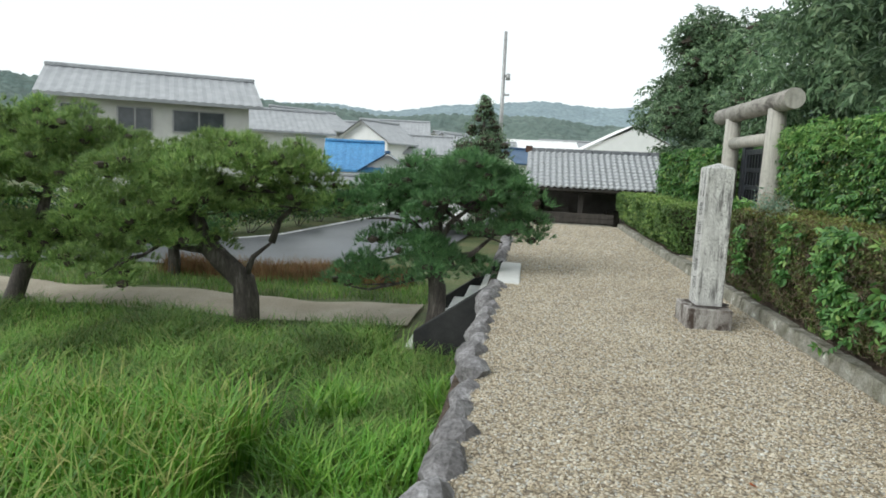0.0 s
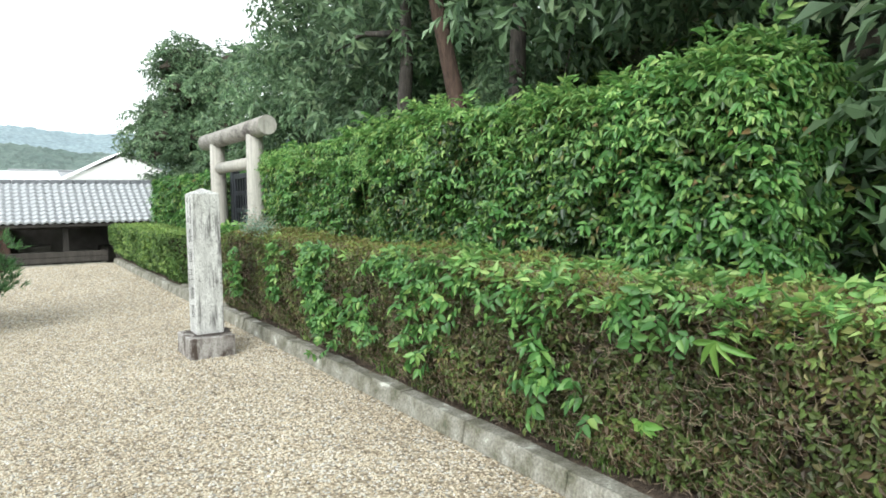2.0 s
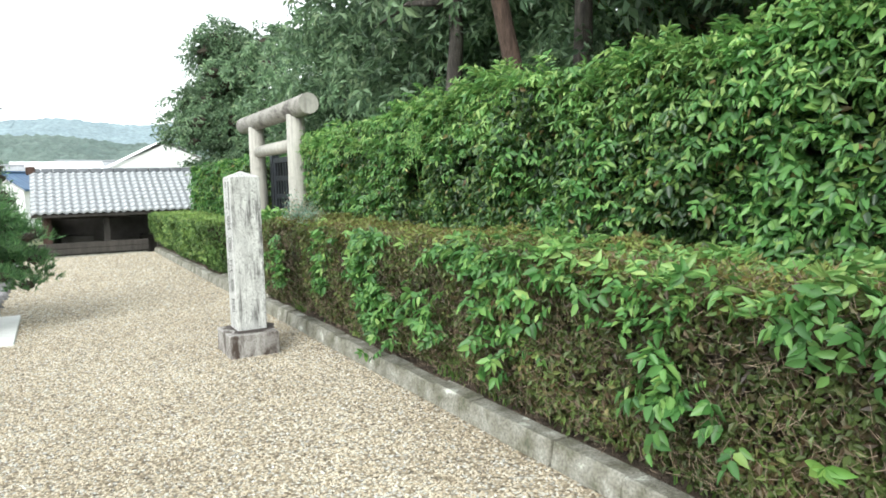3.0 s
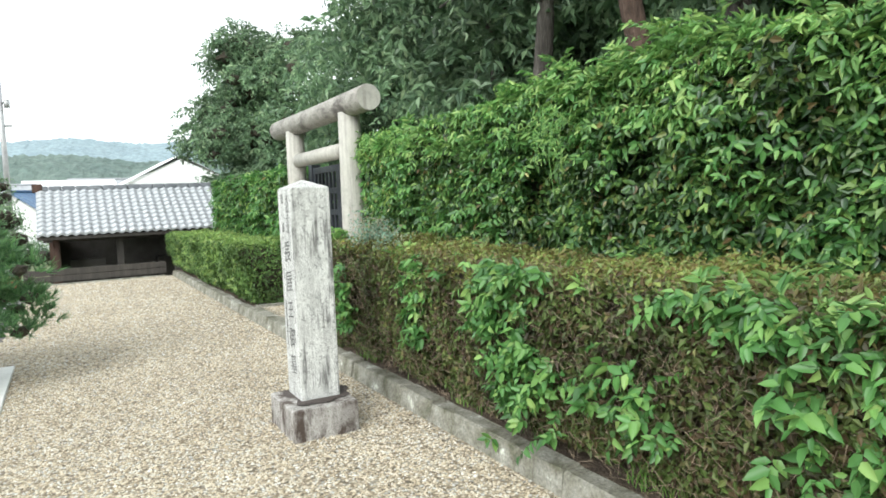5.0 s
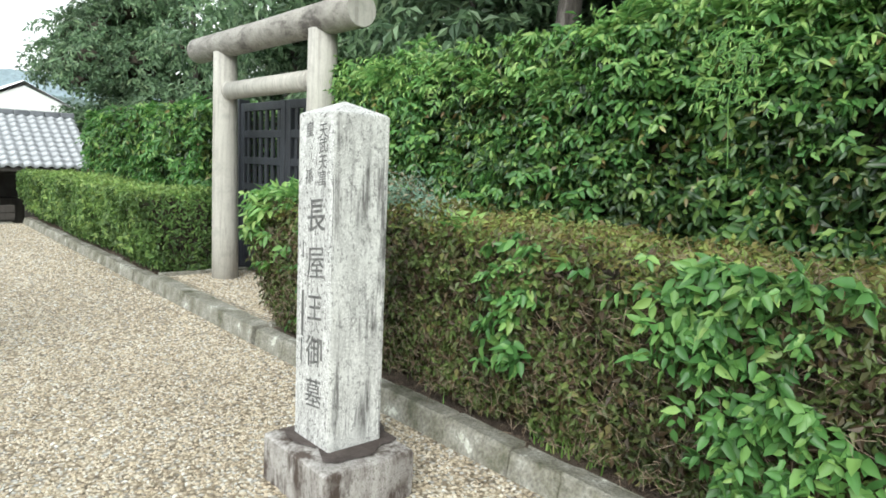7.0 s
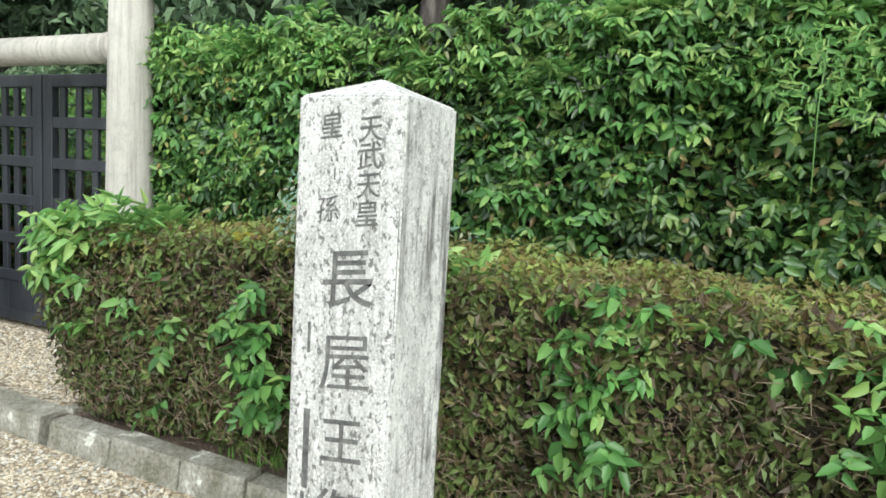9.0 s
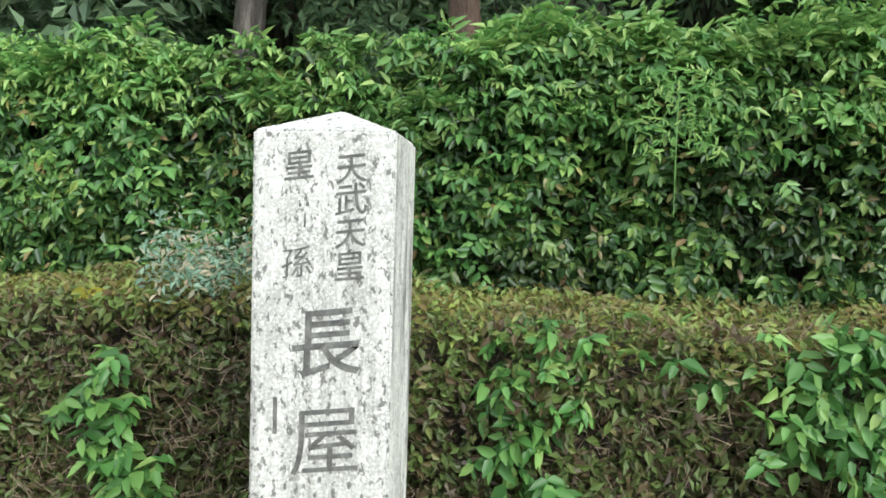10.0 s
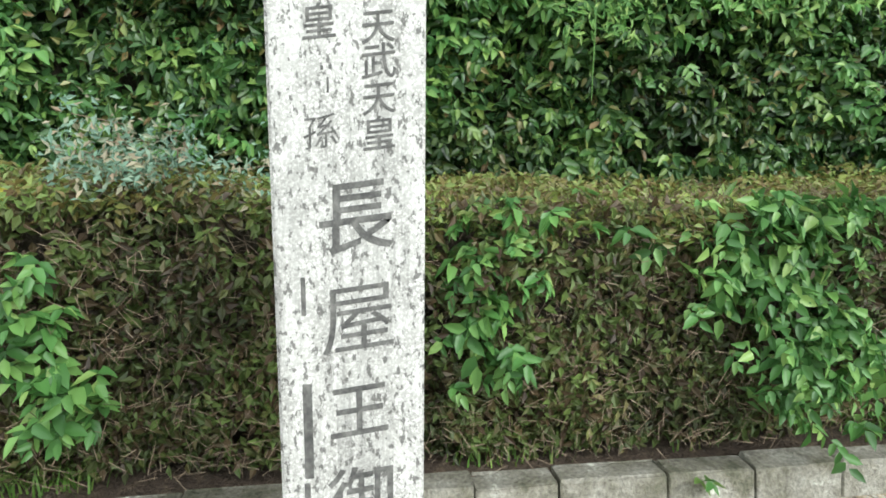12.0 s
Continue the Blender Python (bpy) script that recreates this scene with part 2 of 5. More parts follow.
# dark colour stands in for the shade under the shed roof
M["shade"] = surface("shaded_interior", [(.3, (.06, .055, .05)), (.7, (.13, .12, .11))], 3)
M["bark"] = surface("grey_bark", [(.3, (.035, .03, .027)), (.55, (.1, .085, .075)), (.72, (.22, .2, .18))], 5, fine=26, fine_amount=.6, bump=1, distance=.03, stretch=(2.5, 2.5, .5))
M["red_bark"] = surface("brown_bark", [(.3, (.06, .036, .028)), (.7, (.17, .11, .085))], 5, fine=26, fine_amount=.6, bump=1, distance=.03, stretch=(2.5, 2.5, .4))
# dark twig brown of the solid cores that stand in for inner shade
M["twig"] = surface("shaded_inside", [(.3, (.032, .027, .019)), (.7, (.085, .068, .048))], 12, fine=60, fine_amount=.5, bump=.8, distance=.03)
M["slab"] = surface("white_stone_slab", [(.3, (.66, .66, .65)), (.7, (.8, .8, .79))], 4, fine=60, bump=.1)
M["concrete"] = surface("dark_concrete", [(.3, (.014, .015, .016)), (.7, (.035, .035, .035))], 4, fine=40, bump=.4)
M["glass"] = surface("window_glass", [(.3, (.05, .06, .07)), (.7, (.09, .1, .11))], 1, fine=4, rough=.08, bump=0)
M["metal"] = surface("grey_metal", [(.3, (.3, .3, .3)), (.7, (.42, .42, .42))], 3, rough=.5, metal=.6)
M["car_paint"] = surface("white_car_paint", [(.3, (.75, .75, .76)), (.7, (.8, .8, .81))], 1, fine=3, rough=.25, bump=0)
M["rubber"] = surface("rubber", [(.3, (.02, .02, .02)), (.7, (.03, .03, .03))], 3)
M["dry"] = leaf_surface("dry_grass", [(0, (.16, .08, .045)), (.5, (.27, .15, .07)), (1, (.2, .17, .07))], .7)
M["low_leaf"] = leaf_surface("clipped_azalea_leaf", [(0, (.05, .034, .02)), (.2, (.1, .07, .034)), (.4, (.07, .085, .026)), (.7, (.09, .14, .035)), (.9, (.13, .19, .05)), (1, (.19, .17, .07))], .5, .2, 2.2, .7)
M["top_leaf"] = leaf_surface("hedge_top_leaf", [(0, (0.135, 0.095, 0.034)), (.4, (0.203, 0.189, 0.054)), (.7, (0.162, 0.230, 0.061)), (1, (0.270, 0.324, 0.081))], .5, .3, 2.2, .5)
M["vine_leaf"] = leaf_surface("vine_leaf", [(0, (.055, .15, .04)), (.55, (.11, .265, .07)), (.9, (.2, .37, .1)), (1, (.3, .44, .13))], .4, .3, 2, .3)
M["tall_leaf"] = leaf_surface("evergreen_oak_leaf", [(0, (.026, .07, .022)), (.35, (.055, .13, .036)), (.7, (.11, .21, .055)), (.92, (.22, .34, .085)), (1, (.26, .17, .08))], .34, .26, 1.6, .85)
M["fresh_leaf"] = leaf_surface("fresh_shoot_leaf", [(0, (.11, .26, .075)), (.55, (.22, .41, .12)), (1, (.41, .56, .19))], .42, .35, 2, .3)
# leaf green lightened and greyed: haze put into the colour
M["wood_leaf"] = leaf_surface("hazed_woodland_leaf", [(0, (.1, .165, .1)), (.5, (.18, .28, .155)), (.85, (.265, .385, .22)), (1, (.32, .41, .24))], .4, .4, .5, .6)
M["needle"] = leaf_surface("pine_needle", [(0, (.065, .15, .065)), (.5, (.12, .26, .1)), (1, (.2, .37, .14))], .5, .22, 1.6, .4)
M["needle_light"] = leaf_surface("pine_needle_yellowish", [(0, (.11, .2, .06)), (.5, (.21, .34, .1)), (1, (.38, .48, .15))], .5, .22, 1.2, .5)
M["grass"] = leaf_surface("meadow_grass", [(0, (.085, .18, .035)), (.5, (.15, .29, .055)), (.85, (.24, .34, .09)), (1, (.3, .28, .12))], .5, .3, 1.0, .7)
M["rice"] = leaf_surface("rice_blade", [(0, (.09, .25, .025)), (.5, (.15, .35, .04)), (1, (.26, .41, .07))], .45, .3, 1.5, .35)
M["ear"] = leaf_surface("rice_ear", [(0, (.24, .31, .07)), (1, (.4, .4, .13))], .6, .2, 2, .2)
# haze is put into both hill colours, paler and bluer on the far ridge
M["hill"] = surface("hazed_wood_hill", [(.3, (.07, .11, .1)), (.7, (.125, .17, .145))], .02, fine=.15, fine_amount=.6, bump=1, distance=3)
M["far_hill"] = surface("hazed_far_hill", [(.3, (.18, .24, .27)), (.7, (.24, .31, .335))], .02, fine=.12, fine_amount=.5, bump=1, distance=3)
M["lintel"] = granite("stained_concrete", (.42, .4, .36), (.07, .058, .055), .85, .4, .49, .36, (5, 2.2, 5))
M["pale_twig"] = surface("bare_twig", [(.3, (.12, .085, .055)), (.7, (.32, .25, .18))], 30)
M["vine_leaf_single"] = leaf_surface("vine_leaf_single", [(0, (.055, .15, .04)), (.55, (.11, .265, .07)), (.9, (.2, .37, .1)), (1, (.3, .44, .13))], .4, .3, 2, .25, True)
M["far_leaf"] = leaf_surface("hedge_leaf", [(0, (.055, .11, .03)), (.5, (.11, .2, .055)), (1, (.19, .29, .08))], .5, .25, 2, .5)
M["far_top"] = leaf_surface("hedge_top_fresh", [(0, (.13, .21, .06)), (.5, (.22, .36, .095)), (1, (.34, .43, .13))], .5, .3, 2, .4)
M["shed_tile"] = surface("glazed_grey_tile", [(.3, (.33, .345, .37)), (.7, (.47, .485, .51))], 3, fine=40, rough=.3, bump=.1)
M["ridge"] = surface("dark_ridge_tile", [(.3, (.14, .15, .165)), (.7, (.24, .25, .27))], 3, fine=40, rough=.4, bump=.1)
M["red_paint"] = surface("brick_red_paint", [(.3, (.3, .07, .04)), (.7, (.42, .11, .07))], 4)
M["granite_side"] = granite("rain_streaked_granite", (.84, .84, .81), (.09, .086, .084), .9, .5, .45, .35, (24, 24, 2.0))
M["stain"] = surface("damp_stain", [(.3, (.035, .025, .022)), (.7, (.1, .08, .072))], 14, fine=70)
M["nandina"] = leaf_surface("nandina_leaf", [(0, (.15, .27, .19)), (.5, (.27, .42, .32)), (.75, (.38, .4, .28)), (1, (.42, .32, .23))], .5, .3, 4, .3)
M["fresh_single"] = leaf_surface("fresh_leaf_single", [(0, (.13, .3, .06)), (1, (.26, .45, .1))], .4, .3, 2, .1, True)
M["yellow_leaf"] = leaf_surface("yellow_leaf", [(0, (.4, .4, .06)), (1, (.55, .5, .1))], .4, .3, 2, .1, True)
M["fallen_leaf"] = leaf_surface("fallen_leaf", [(0, (.5, .12, .04)), (1, (.6, .16, .05))], .6, .1, 2, .1)

# ---------- the setting ----------
KX, WX, END = 2.575, -0.26, 18.75       # kerb face, edge of the retaining wall, far end of the gravel
LOW = -1.0                              # level of the fields and the track below the wall


def hilly(x, y):
    """Height of the ground sheet: fields at LOW, sinking slowly in the distance, a mound under the wood."""
    x, y = np.asarray(x, float), np.asarray(y, float)
    h = LOW - 0 * y
    mound = (np.clip((x - 4.6) / 2.3, 0, 1) * 2.1 + np.clip((x - 6.9) / 7, 0, 1) * 4.5) * np.clip((19 - y) / 7, 0, 1) * np.clip((y + 14) / 6, 0, 1)
    lift = np.clip((x - 2.5) / .3, 0, 1) * np.clip((20 - y) / 1.0, 0, 1) * np.clip((y + 14) / 6, 0, 1) * 1.06
    return h + mound + lift + .05 * np.sin(x * 1.3) * np.sin(y * 1.1) * (x < -.6) * (y < 14)


def ground_sheet():
    xs = np.r_[-4000, -1500, -600, -250, -120, -70, np.arange(-48, -12, 2.0), np.arange(-12, 3.6, .4), np.arange(3.6, 16, .3), 17, 20, 26, 40, 80, 200, 600, 1500, 4000]
    ys = np.r_[-4000, -1500, -500, -150, -50, -20, np.arange(-14, 28, .5), np.arange(28, 90, 4.0), 110, 160, 250, 500, 1200, 4000]
    gx, gy = np.meshgrid(xs, ys, indexing="ij")
    z = hilly(gx, gy)
    z[(gx > -.6) & (gx < 2.55) & (gy > -13) & (gy < 20)] = LOW
    v = np.stack([gx, gy, z], -1).reshape(-1, 3)
    i = np.arange(len(xs) * len(ys)).reshape(len(xs), len(ys))
    f = np.stack([i[:-1, :-1], i[1:, :-1], i[1:, 1:], i[:-1, 1:]], -1).reshape(-1, 4)
    return tagged(raw("ground", v, f, M["meadow"], smooth=True), "grassy earth of fields and wooded mound", "ground", kind="structure")


def strip(name, left, right, lift, mat, steps=60, wobble=0.0):
    """A sheet on the ground between two lines of points."""
    def along(pts):
        pts = np.array(pts, float)
        s = np.linspace(0, len(pts) - 1, steps)
        return np.stack([np.interp(s, np.arange(len(pts)), pts[:, k]) for k in (0, 1)], 1)
    a, b = along(left), along(right)
    if wobble:
        a[:, 1] += wobble * (np.sin(a[:, 0] * 1.3) + np.sin(a[:, 0] * 3.7 + 1)) / 2
        b[:, 1] += wobble * (np.sin(b[:, 0] * 1.1 + 2) + np.sin(b[:, 0] * 4.1)) / 2
    k = 6
    rows = np.stack([a + (b - a) * u for u in np.linspace(0, 1, k)], 1).reshape(-1, 2)
    v = np.c_[rows, hilly(rows[:, 0], rows[:, 1]) + lift]
    i = np.arange(steps * k).reshape(steps, k)
    f = np.stack([i[:-1, :-1], i[:-1, 1:], i[1:, 1:], i[1:, :-1]], -1).reshape(-1, 4)
    return raw(name, v, f, mat, smooth=True)


ground = ground_sheet()
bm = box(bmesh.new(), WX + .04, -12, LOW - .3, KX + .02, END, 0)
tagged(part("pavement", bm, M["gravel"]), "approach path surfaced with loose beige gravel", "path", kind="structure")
bm = bmesh.new()
box(bm, KX + .1, -10, -.4, 4.6, 9.1, .112)
box(bm, KX + .1, 11.7, -.4, 4.6, 18.9, .1)
tagged(part("planting_bed", bm, M["soil"]), "strip of bare dark soil under the hedges", "soil", kind="structure")
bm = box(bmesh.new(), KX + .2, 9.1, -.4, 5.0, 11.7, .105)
tagged(part("landing", bm, M["gravel"]), "gravel landing in front of the black gate", "landing", kind="structure")
tagged(strip("track", [(-40, 8.7), (-12, 9.2), (-7, 9.25), (-4, 9.3), (-1.6, 9.35)], [(-40, 11), (-12, 11.3), (-7, 10.7), (-4, 10.9), (-1.6, 11.0)], .07, M["earth"], 420, .12), "pale trodden dirt track between grass verges", "track", kind="structure")
tagged(strip("road", [(-60, 9.0), (-16, 12.4), (-7, 13.4), (-4.0, 15.2), (-2.2, 20), (-1.6, 27), (-1, 40)], [(-60, 15), (-18, 15.2), (-9.4, 17.2), (-7.9, 20), (-7.2, 26), (-6.5, 33), (-6, 40)], .06, M["asphalt"], 80), "wet grey asphalt village road", "road", kind="structure")
tagged(strip("road_line", [(-60, 14.6), (-18, 14.8), (-9.2, 16.8), (-7.6, 20), (-6.9, 26), (-6.2, 33), (-5.7, 40)], [(-60, 14.75), (-18, 14.95), (-9.3, 16.95), (-7.75, 20), (-7.05, 26), (-6.35, 33), (-5.85, 40)], .068, M["white_line"], 80), "worn white edge line on the road", "road marking", kind="structure")


# kerb of cut stones: each stone a piece of its own
kerb = empty("kerb", (KX, 4, 0), "row of weathered cut kerb stones beside the gravel", "kerb", kind="structure")


def stone_block(name, x0, x1, length, z1, seed, mat):
    r = random.Random(seed)
    bm = box(bmesh.new(), x0, 0, -.12, x1, length, z1, .008, 2)
    for v in bm.verts:
        if v.co.x < x0 + .03:
            v.co.x += .045 * (v.co.z + .12) / (z1 + .12)
        v.co += Vector((r.uniform(-.005, .005), r.uniform(-.003, .003), r.uniform(-.006, .006)))
    me = bpy.data.meshes.new(name)
    bm.to_mesh(me)
    bm.free()
    me.materials.append(mat)
    return me


def lay(me, name, parent, m):
    ob = new(name, me)
    ob.matrix_basis = m
    ob.parent = parent
    ob.matrix_parent_inverse = Matrix.Translation(-Vector(parent.location))
    return ob


KERBS = [(w, stone_block("kerb_stone", 0, .16, w - .006, .13, k, M["kerb"])) for k, w in enumerate((.34, .44, .36, .5, .41, .47))]
r = random.Random(4)


def kerb_stone(me, y, low=0.0):
    lay(me, "stone", kerb, pose(KX + r.uniform(-.008, .006), y, -low + r.uniform(-.008, .006), r.uniform(-.6, .6), r.uniform(-2, 2), r.uniform(-.7, .7)))


for y0, y1, low in ((-3.9, 2.36, 0), (7.4, 9.1, 0), (11.62, 18.7, .015)):
    y = y0
    while y < y1 - .15:
        w, me = r.choice(KERBS)
        if y + w > y1:
            w = y1 - y
            me = stone_block("kerb_stone", 0, .16, w - .006, .13, 60, M["kerb"])
        kerb_stone(me, y, low)
        y += w
JOINTS = (2.36, 2.78, 3.28, 3.71, 4.07, 4.52, 5.03, 5.38, 5.72, 6.12, 6.42, 6.88, 7.4)
for k, (a, b) in enumerate(zip(JOINTS, JOINTS[1:])):
    kerb_stone(stone_block("kerb_stone", 0, .16, b - a - .006, .13, 40 + k, M["kerb"]), a)
for k, (a, b) in enumerate(((9.12, 10.62), (10.62, 11.62))):
    lay(stone_block("step_stone", 0, .2, b - a - .006, .13, 20 + k, M["kerb"]), "stone", kerb, pose(KX + .005, a, 0))
EDGE = stone_block("edging_stone", 0, .12, .5, .14, 31, M["kerb"])
for side in (9.12, 11.68):
    for k in range(3):
        lay(EDGE, "stone", kerb, pose(2.75 + .51 * k, side, 0, 0, 0, -90) @ pose(-.06, 0, 0))


# retaining wall of field stones along the path
wall = empty("retaining_wall", (WX, 4, LOW), "dry-laid retaining wall of rough grey field stones", "stone wall", kind="structure")


def boulder(seed):
    r = random.Random(seed)
    bm = bmesh.new()
    bmesh.ops.create_icosphere(bm, subdivisions=2, radius=1)
    bend = [Vector((r.uniform(-1, 1), r.uniform(-1, 1), r.uniform(-1, 1))).normalized() for _ in range(7)]
    for v in bm.verts:
        c = v.co.copy()
        for d in bend:                      # cut flat faces
            over = c.dot(d) - .72
            if over > 0:
                c -= d * over
        c += Vector((r.uniform(-.03, .03), r.uniform(-.03, .03), r.uniform(-.03, .03)))
        v.co = c
    me = bpy.data.meshes.new("field_stone")
    bm.to_mesh(me)
    bm.free()
    me.materials.append(M["wallstone"])
    return me


BOULDERS = [boulder(k) for k in range(7)]
for row in range(4):
    y = -3.0 + .12 * row
    while y < 18.6:
        w = r.uniform(.2, .5)
        if not (8.25 < y < 10.4) and not (row > 1 and y > 10.4):
            h = .15 if row else .13
            m = pose(WX - .02 - row * .05 + r.uniform(-.04, .03), y + w / 2, -.06 - row * .25 + r.uniform(-.03, .025), r.uniform(-12, 12), r.uniform(-12, 12), r.uniform(-15, 15))
            lay(r.choice(BOULDERS), "stone", wall, m @ Matrix.Diagonal((.112 + r.uniform(0, .05), w * .58, h + r.uniform(0, .03), 1)))
        y += w
bm = box(bmesh.new(), WX - .16, -8, LOW - .2, WX + .05, END, -.12)
hold(part("wall_fill", bm, M["soil"], label="dark soil packed behind the stones"), wall)


# stairs down from the path to the track
stairs = empty("stairs", (WX, 9.3, LOW), "pale stone steps down beside a dark sloping side wall", "stairs", kind="structure")
for k in range(5):
    bm = box(bmesh.new(), WX - .02 - .24 * (k + 1), 8.48, LOW - .2, WX - .02 - .24 * k, 10.2, -.2 * (k + 1) + .03, .008)
    hold(part("step", bm, M["slab"]), stairs)
bm = box(bmesh.new(), WX - .02, 8.42, -.3, .03, 10.28, .022, .008)
hold(part("top_slab", bm, M["slab"], label="flat white stone slab at the top step"), stairs)
for y0 in (8.34, 10.2):
    bm = bmesh.new()
    side = [(WX, .05), (WX, -1.2), (-1.34, -1.2), (-1.34, -.72)]
    near = [bm.verts.new((x, y0, z)) for x, z in side]
    far = [bm.verts.new((x, y0 + .13, z)) for x, z in side]
    bm.faces.new(near)
    bm.faces.new(far[::-1])
    for k in range(4):
        bm.faces.new((near[k], near[(k + 1) % 4], far[(k + 1) % 4], far[k]))
    bmesh.ops.recalc_face_normals(bm, faces=bm.faces)
    bmesh.ops.bevel(bm, geom=list(bm.edges), offset=.01, segments=1, affect="EDGES")
    hold(part("side_wall", bm, M["concrete"], label="dark concrete side wall"), stairs)

# ---------- the inscribed stone ----------
def glyphs(name, text, size, x, y, z, parent, thick=.0):
    """Carved characters, one mesh a word, on the face that looks along -x; they run down the stone."""
    cu = bpy.data.curves.new(name, "FONT")
    cu.body, cu.size, cu.align_x, cu.align_y, cu.space_line, cu.offset, cu.extrude = "\n".join(text), size, "CENTER", "CENTER", 1.0, thick, .0008
    ob = bpy.data.objects.new(name, cu)
    scene.collection.objects.link(ob)
    bpy.context.view_layer.update()
    me = bpy.data.meshes.new_from_object(ob.evaluated_get(bpy.context.evaluated_depsgraph_get()))
    bpy.data.objects.remove(ob)
    me.materials.clear()
    me.materials.append(M["carved"])
    lo = np.array([v.co[:] for v in me.vertices])
    mid = (lo.max(0) + lo.min(0)) / 2
    for v in me.vertices:
        v.co = Vector((v.co.z, -(v.co.x - mid[0]), v.co.y - mid[1] + .13 * (v.co.x - mid[0])))   # strokes rise to the right
    made = new(name, me)
    made.matrix_basis = pose(x, y, z)
    made.parent = parent
    made.matrix_parent_inverse = Matrix.Translation(-Vector(parent.location))
    return made, (lo.max(0) - lo.min(0))


def stone_marker():
    thing = empty("stone_marker", (1.955, 6.835, 0), "square weathered granite post with carved characters on a pedestal", "stone marker")
    bm = box(bmesh.new(), 1.71, 6.53, -.05, 2.15, 7.06, .205, .02, 3)
    bmesh.ops.subdivide_edges(bm, edges=list(bm.edges), cuts=2, use_grid_fill=True)
    for v in bm.verts:
        v.co += Vector(noise.noise_vector(v.co * 9)) * .006 + Vector(noise.noise_vector(v.co * 31)) * .003
    hold(part("pedestal", bm, M["pedestal"], label="stained rough granite pedestal"), thing)
    bm = box(bmesh.new(), 1.822, 6.696, .2, 2.086, 6.980, 1.6)
    face = max(bm.faces, key=lambda f: f.calc_center_median().z)
    tip = bmesh.ops.poke(bm, faces=[face])["verts"][0]
    tip.co.z = 1.657
    bmesh.ops.bevel(bm, geom=list(bm.edges), offset=.005, segments=2, affect="EDGES")
    ring = bmesh.new()
    rim = []
    for k in range(28):
        a = 2 * math.pi * k / 28
        d = .19 / max(abs(math.cos(a)), abs(math.sin(a))) * (1 + .14 * math.sin(3 * a + 1) + .07 * math.sin(7 * a))
        rim.append(ring.verts.new((1.968 + d * math.cos(a), 6.80 + d * math.sin(a), .2125)))
    ring.faces.new(rim)
    hold(part("stain", ring, M["stain"], label="dark damp stain round the foot of the shaft"), thing)
    shaft = hold(part("shaft", bm, M["granite"], label="pale granite shaft with rain streaks"), thing)
    shaft.data.materials.append(M["granite_side"])
    for p in shaft.data.polygons:
        p.material_index = int(abs(p.normal.y) > .7)
    x = 1.8218
    for text, size, y, z in INSCRIPTION:
        glyphs("inscription", text, size, x, y, z, thing, 0 if text in "屋孫墓" else .001 * size / .12)
    for y, z, h, w in ((6.927, 1.035, .075, .0045), (6.925, .76, .2, .009), (6.93, .60, .1, .006), (6.873, 1.425, .028, .002), (6.883, 1.455, .008, .003), (6.868, 1.457, .008, .003)):
        bm = box(bmesh.new(), x - .0012, y - w, z - h / 2, x + .002, y + w, z + h / 2, .001)
        hold(part("streak", bm, M["carved"], label="dark vertical stain"), thing)
    return thing


INSCRIPTION = [("天", .064, 6.782, 1.527), ("武", .066, 6.782, 1.469), ("天", .064, 6.782, 1.402), ("皇", .066, 6.782, 1.342), ("皇", .066, 6.886, 1.535), ("孫", .066, 6.888, 1.343),
               ("長", .148, 6.825, 1.185), ("屋", .15, 6.825, .988), ("王", .125, 6.825, .80), ("御", .14, 6.825, .615), ("墓", .14, 6.825, .435)]
marker = stone_marker()


# ---------- torii and gate ----------
def torii():
    thing = empty("torii", (3.32, 10.35, .1), "plain round-beamed torii gate of weathered pale concrete", "torii gate")
    for y in (9.35, 11.3):
        bm = tube(bmesh.new(), [(3.32, y, -.1), (3.32, y, .6), (3.32, y, 1.3), (3.32, y, 1.9), (3.32, y, 2.46)], [.137, .134, .13, .124, .118], 28)
        hold(part("post", bm, M["torii"], smooth=True), thing)
    bm = tube(bmesh.new(), [(3.32, 8.79, 2.545), (3.32, 8.8, 2.545), (3.32, 10.4, 2.545), (3.32, 12.02, 2.545), (3.32, 12.03, 2.545)], [.128, .135, .128, .135, .128], 32)
    ob = hold(part("lintel", bm, M["lintel"], label="heavy round top beam with dark stains"), thing)
    ob.data.materials.append(M["torii"])
    for p in ob.data.polygons:
        p.use_smooth = len(p.vertices) == 4
        p.material_index = int(len(p.vertices) > 4)
    bm = tube(bmesh.new(), [(3.32, 9.45, 2.07), (3.32, 11.2, 2.07)], [.088, .088], 24)
    hold(part("tie_beam", bm, M["torii"], smooth=True), thing)
    for y, s in ((9.35, 1), (11.3, -1)):
        bm = tube(bmesh.new(), [(3.32, y + .118 * s, 2.07), (3.32, y + .15 * s, 2.07)], [.098, .095], 24)
        hold(part("collar", bm, M["torii"], smooth=True), thing)
    return thing


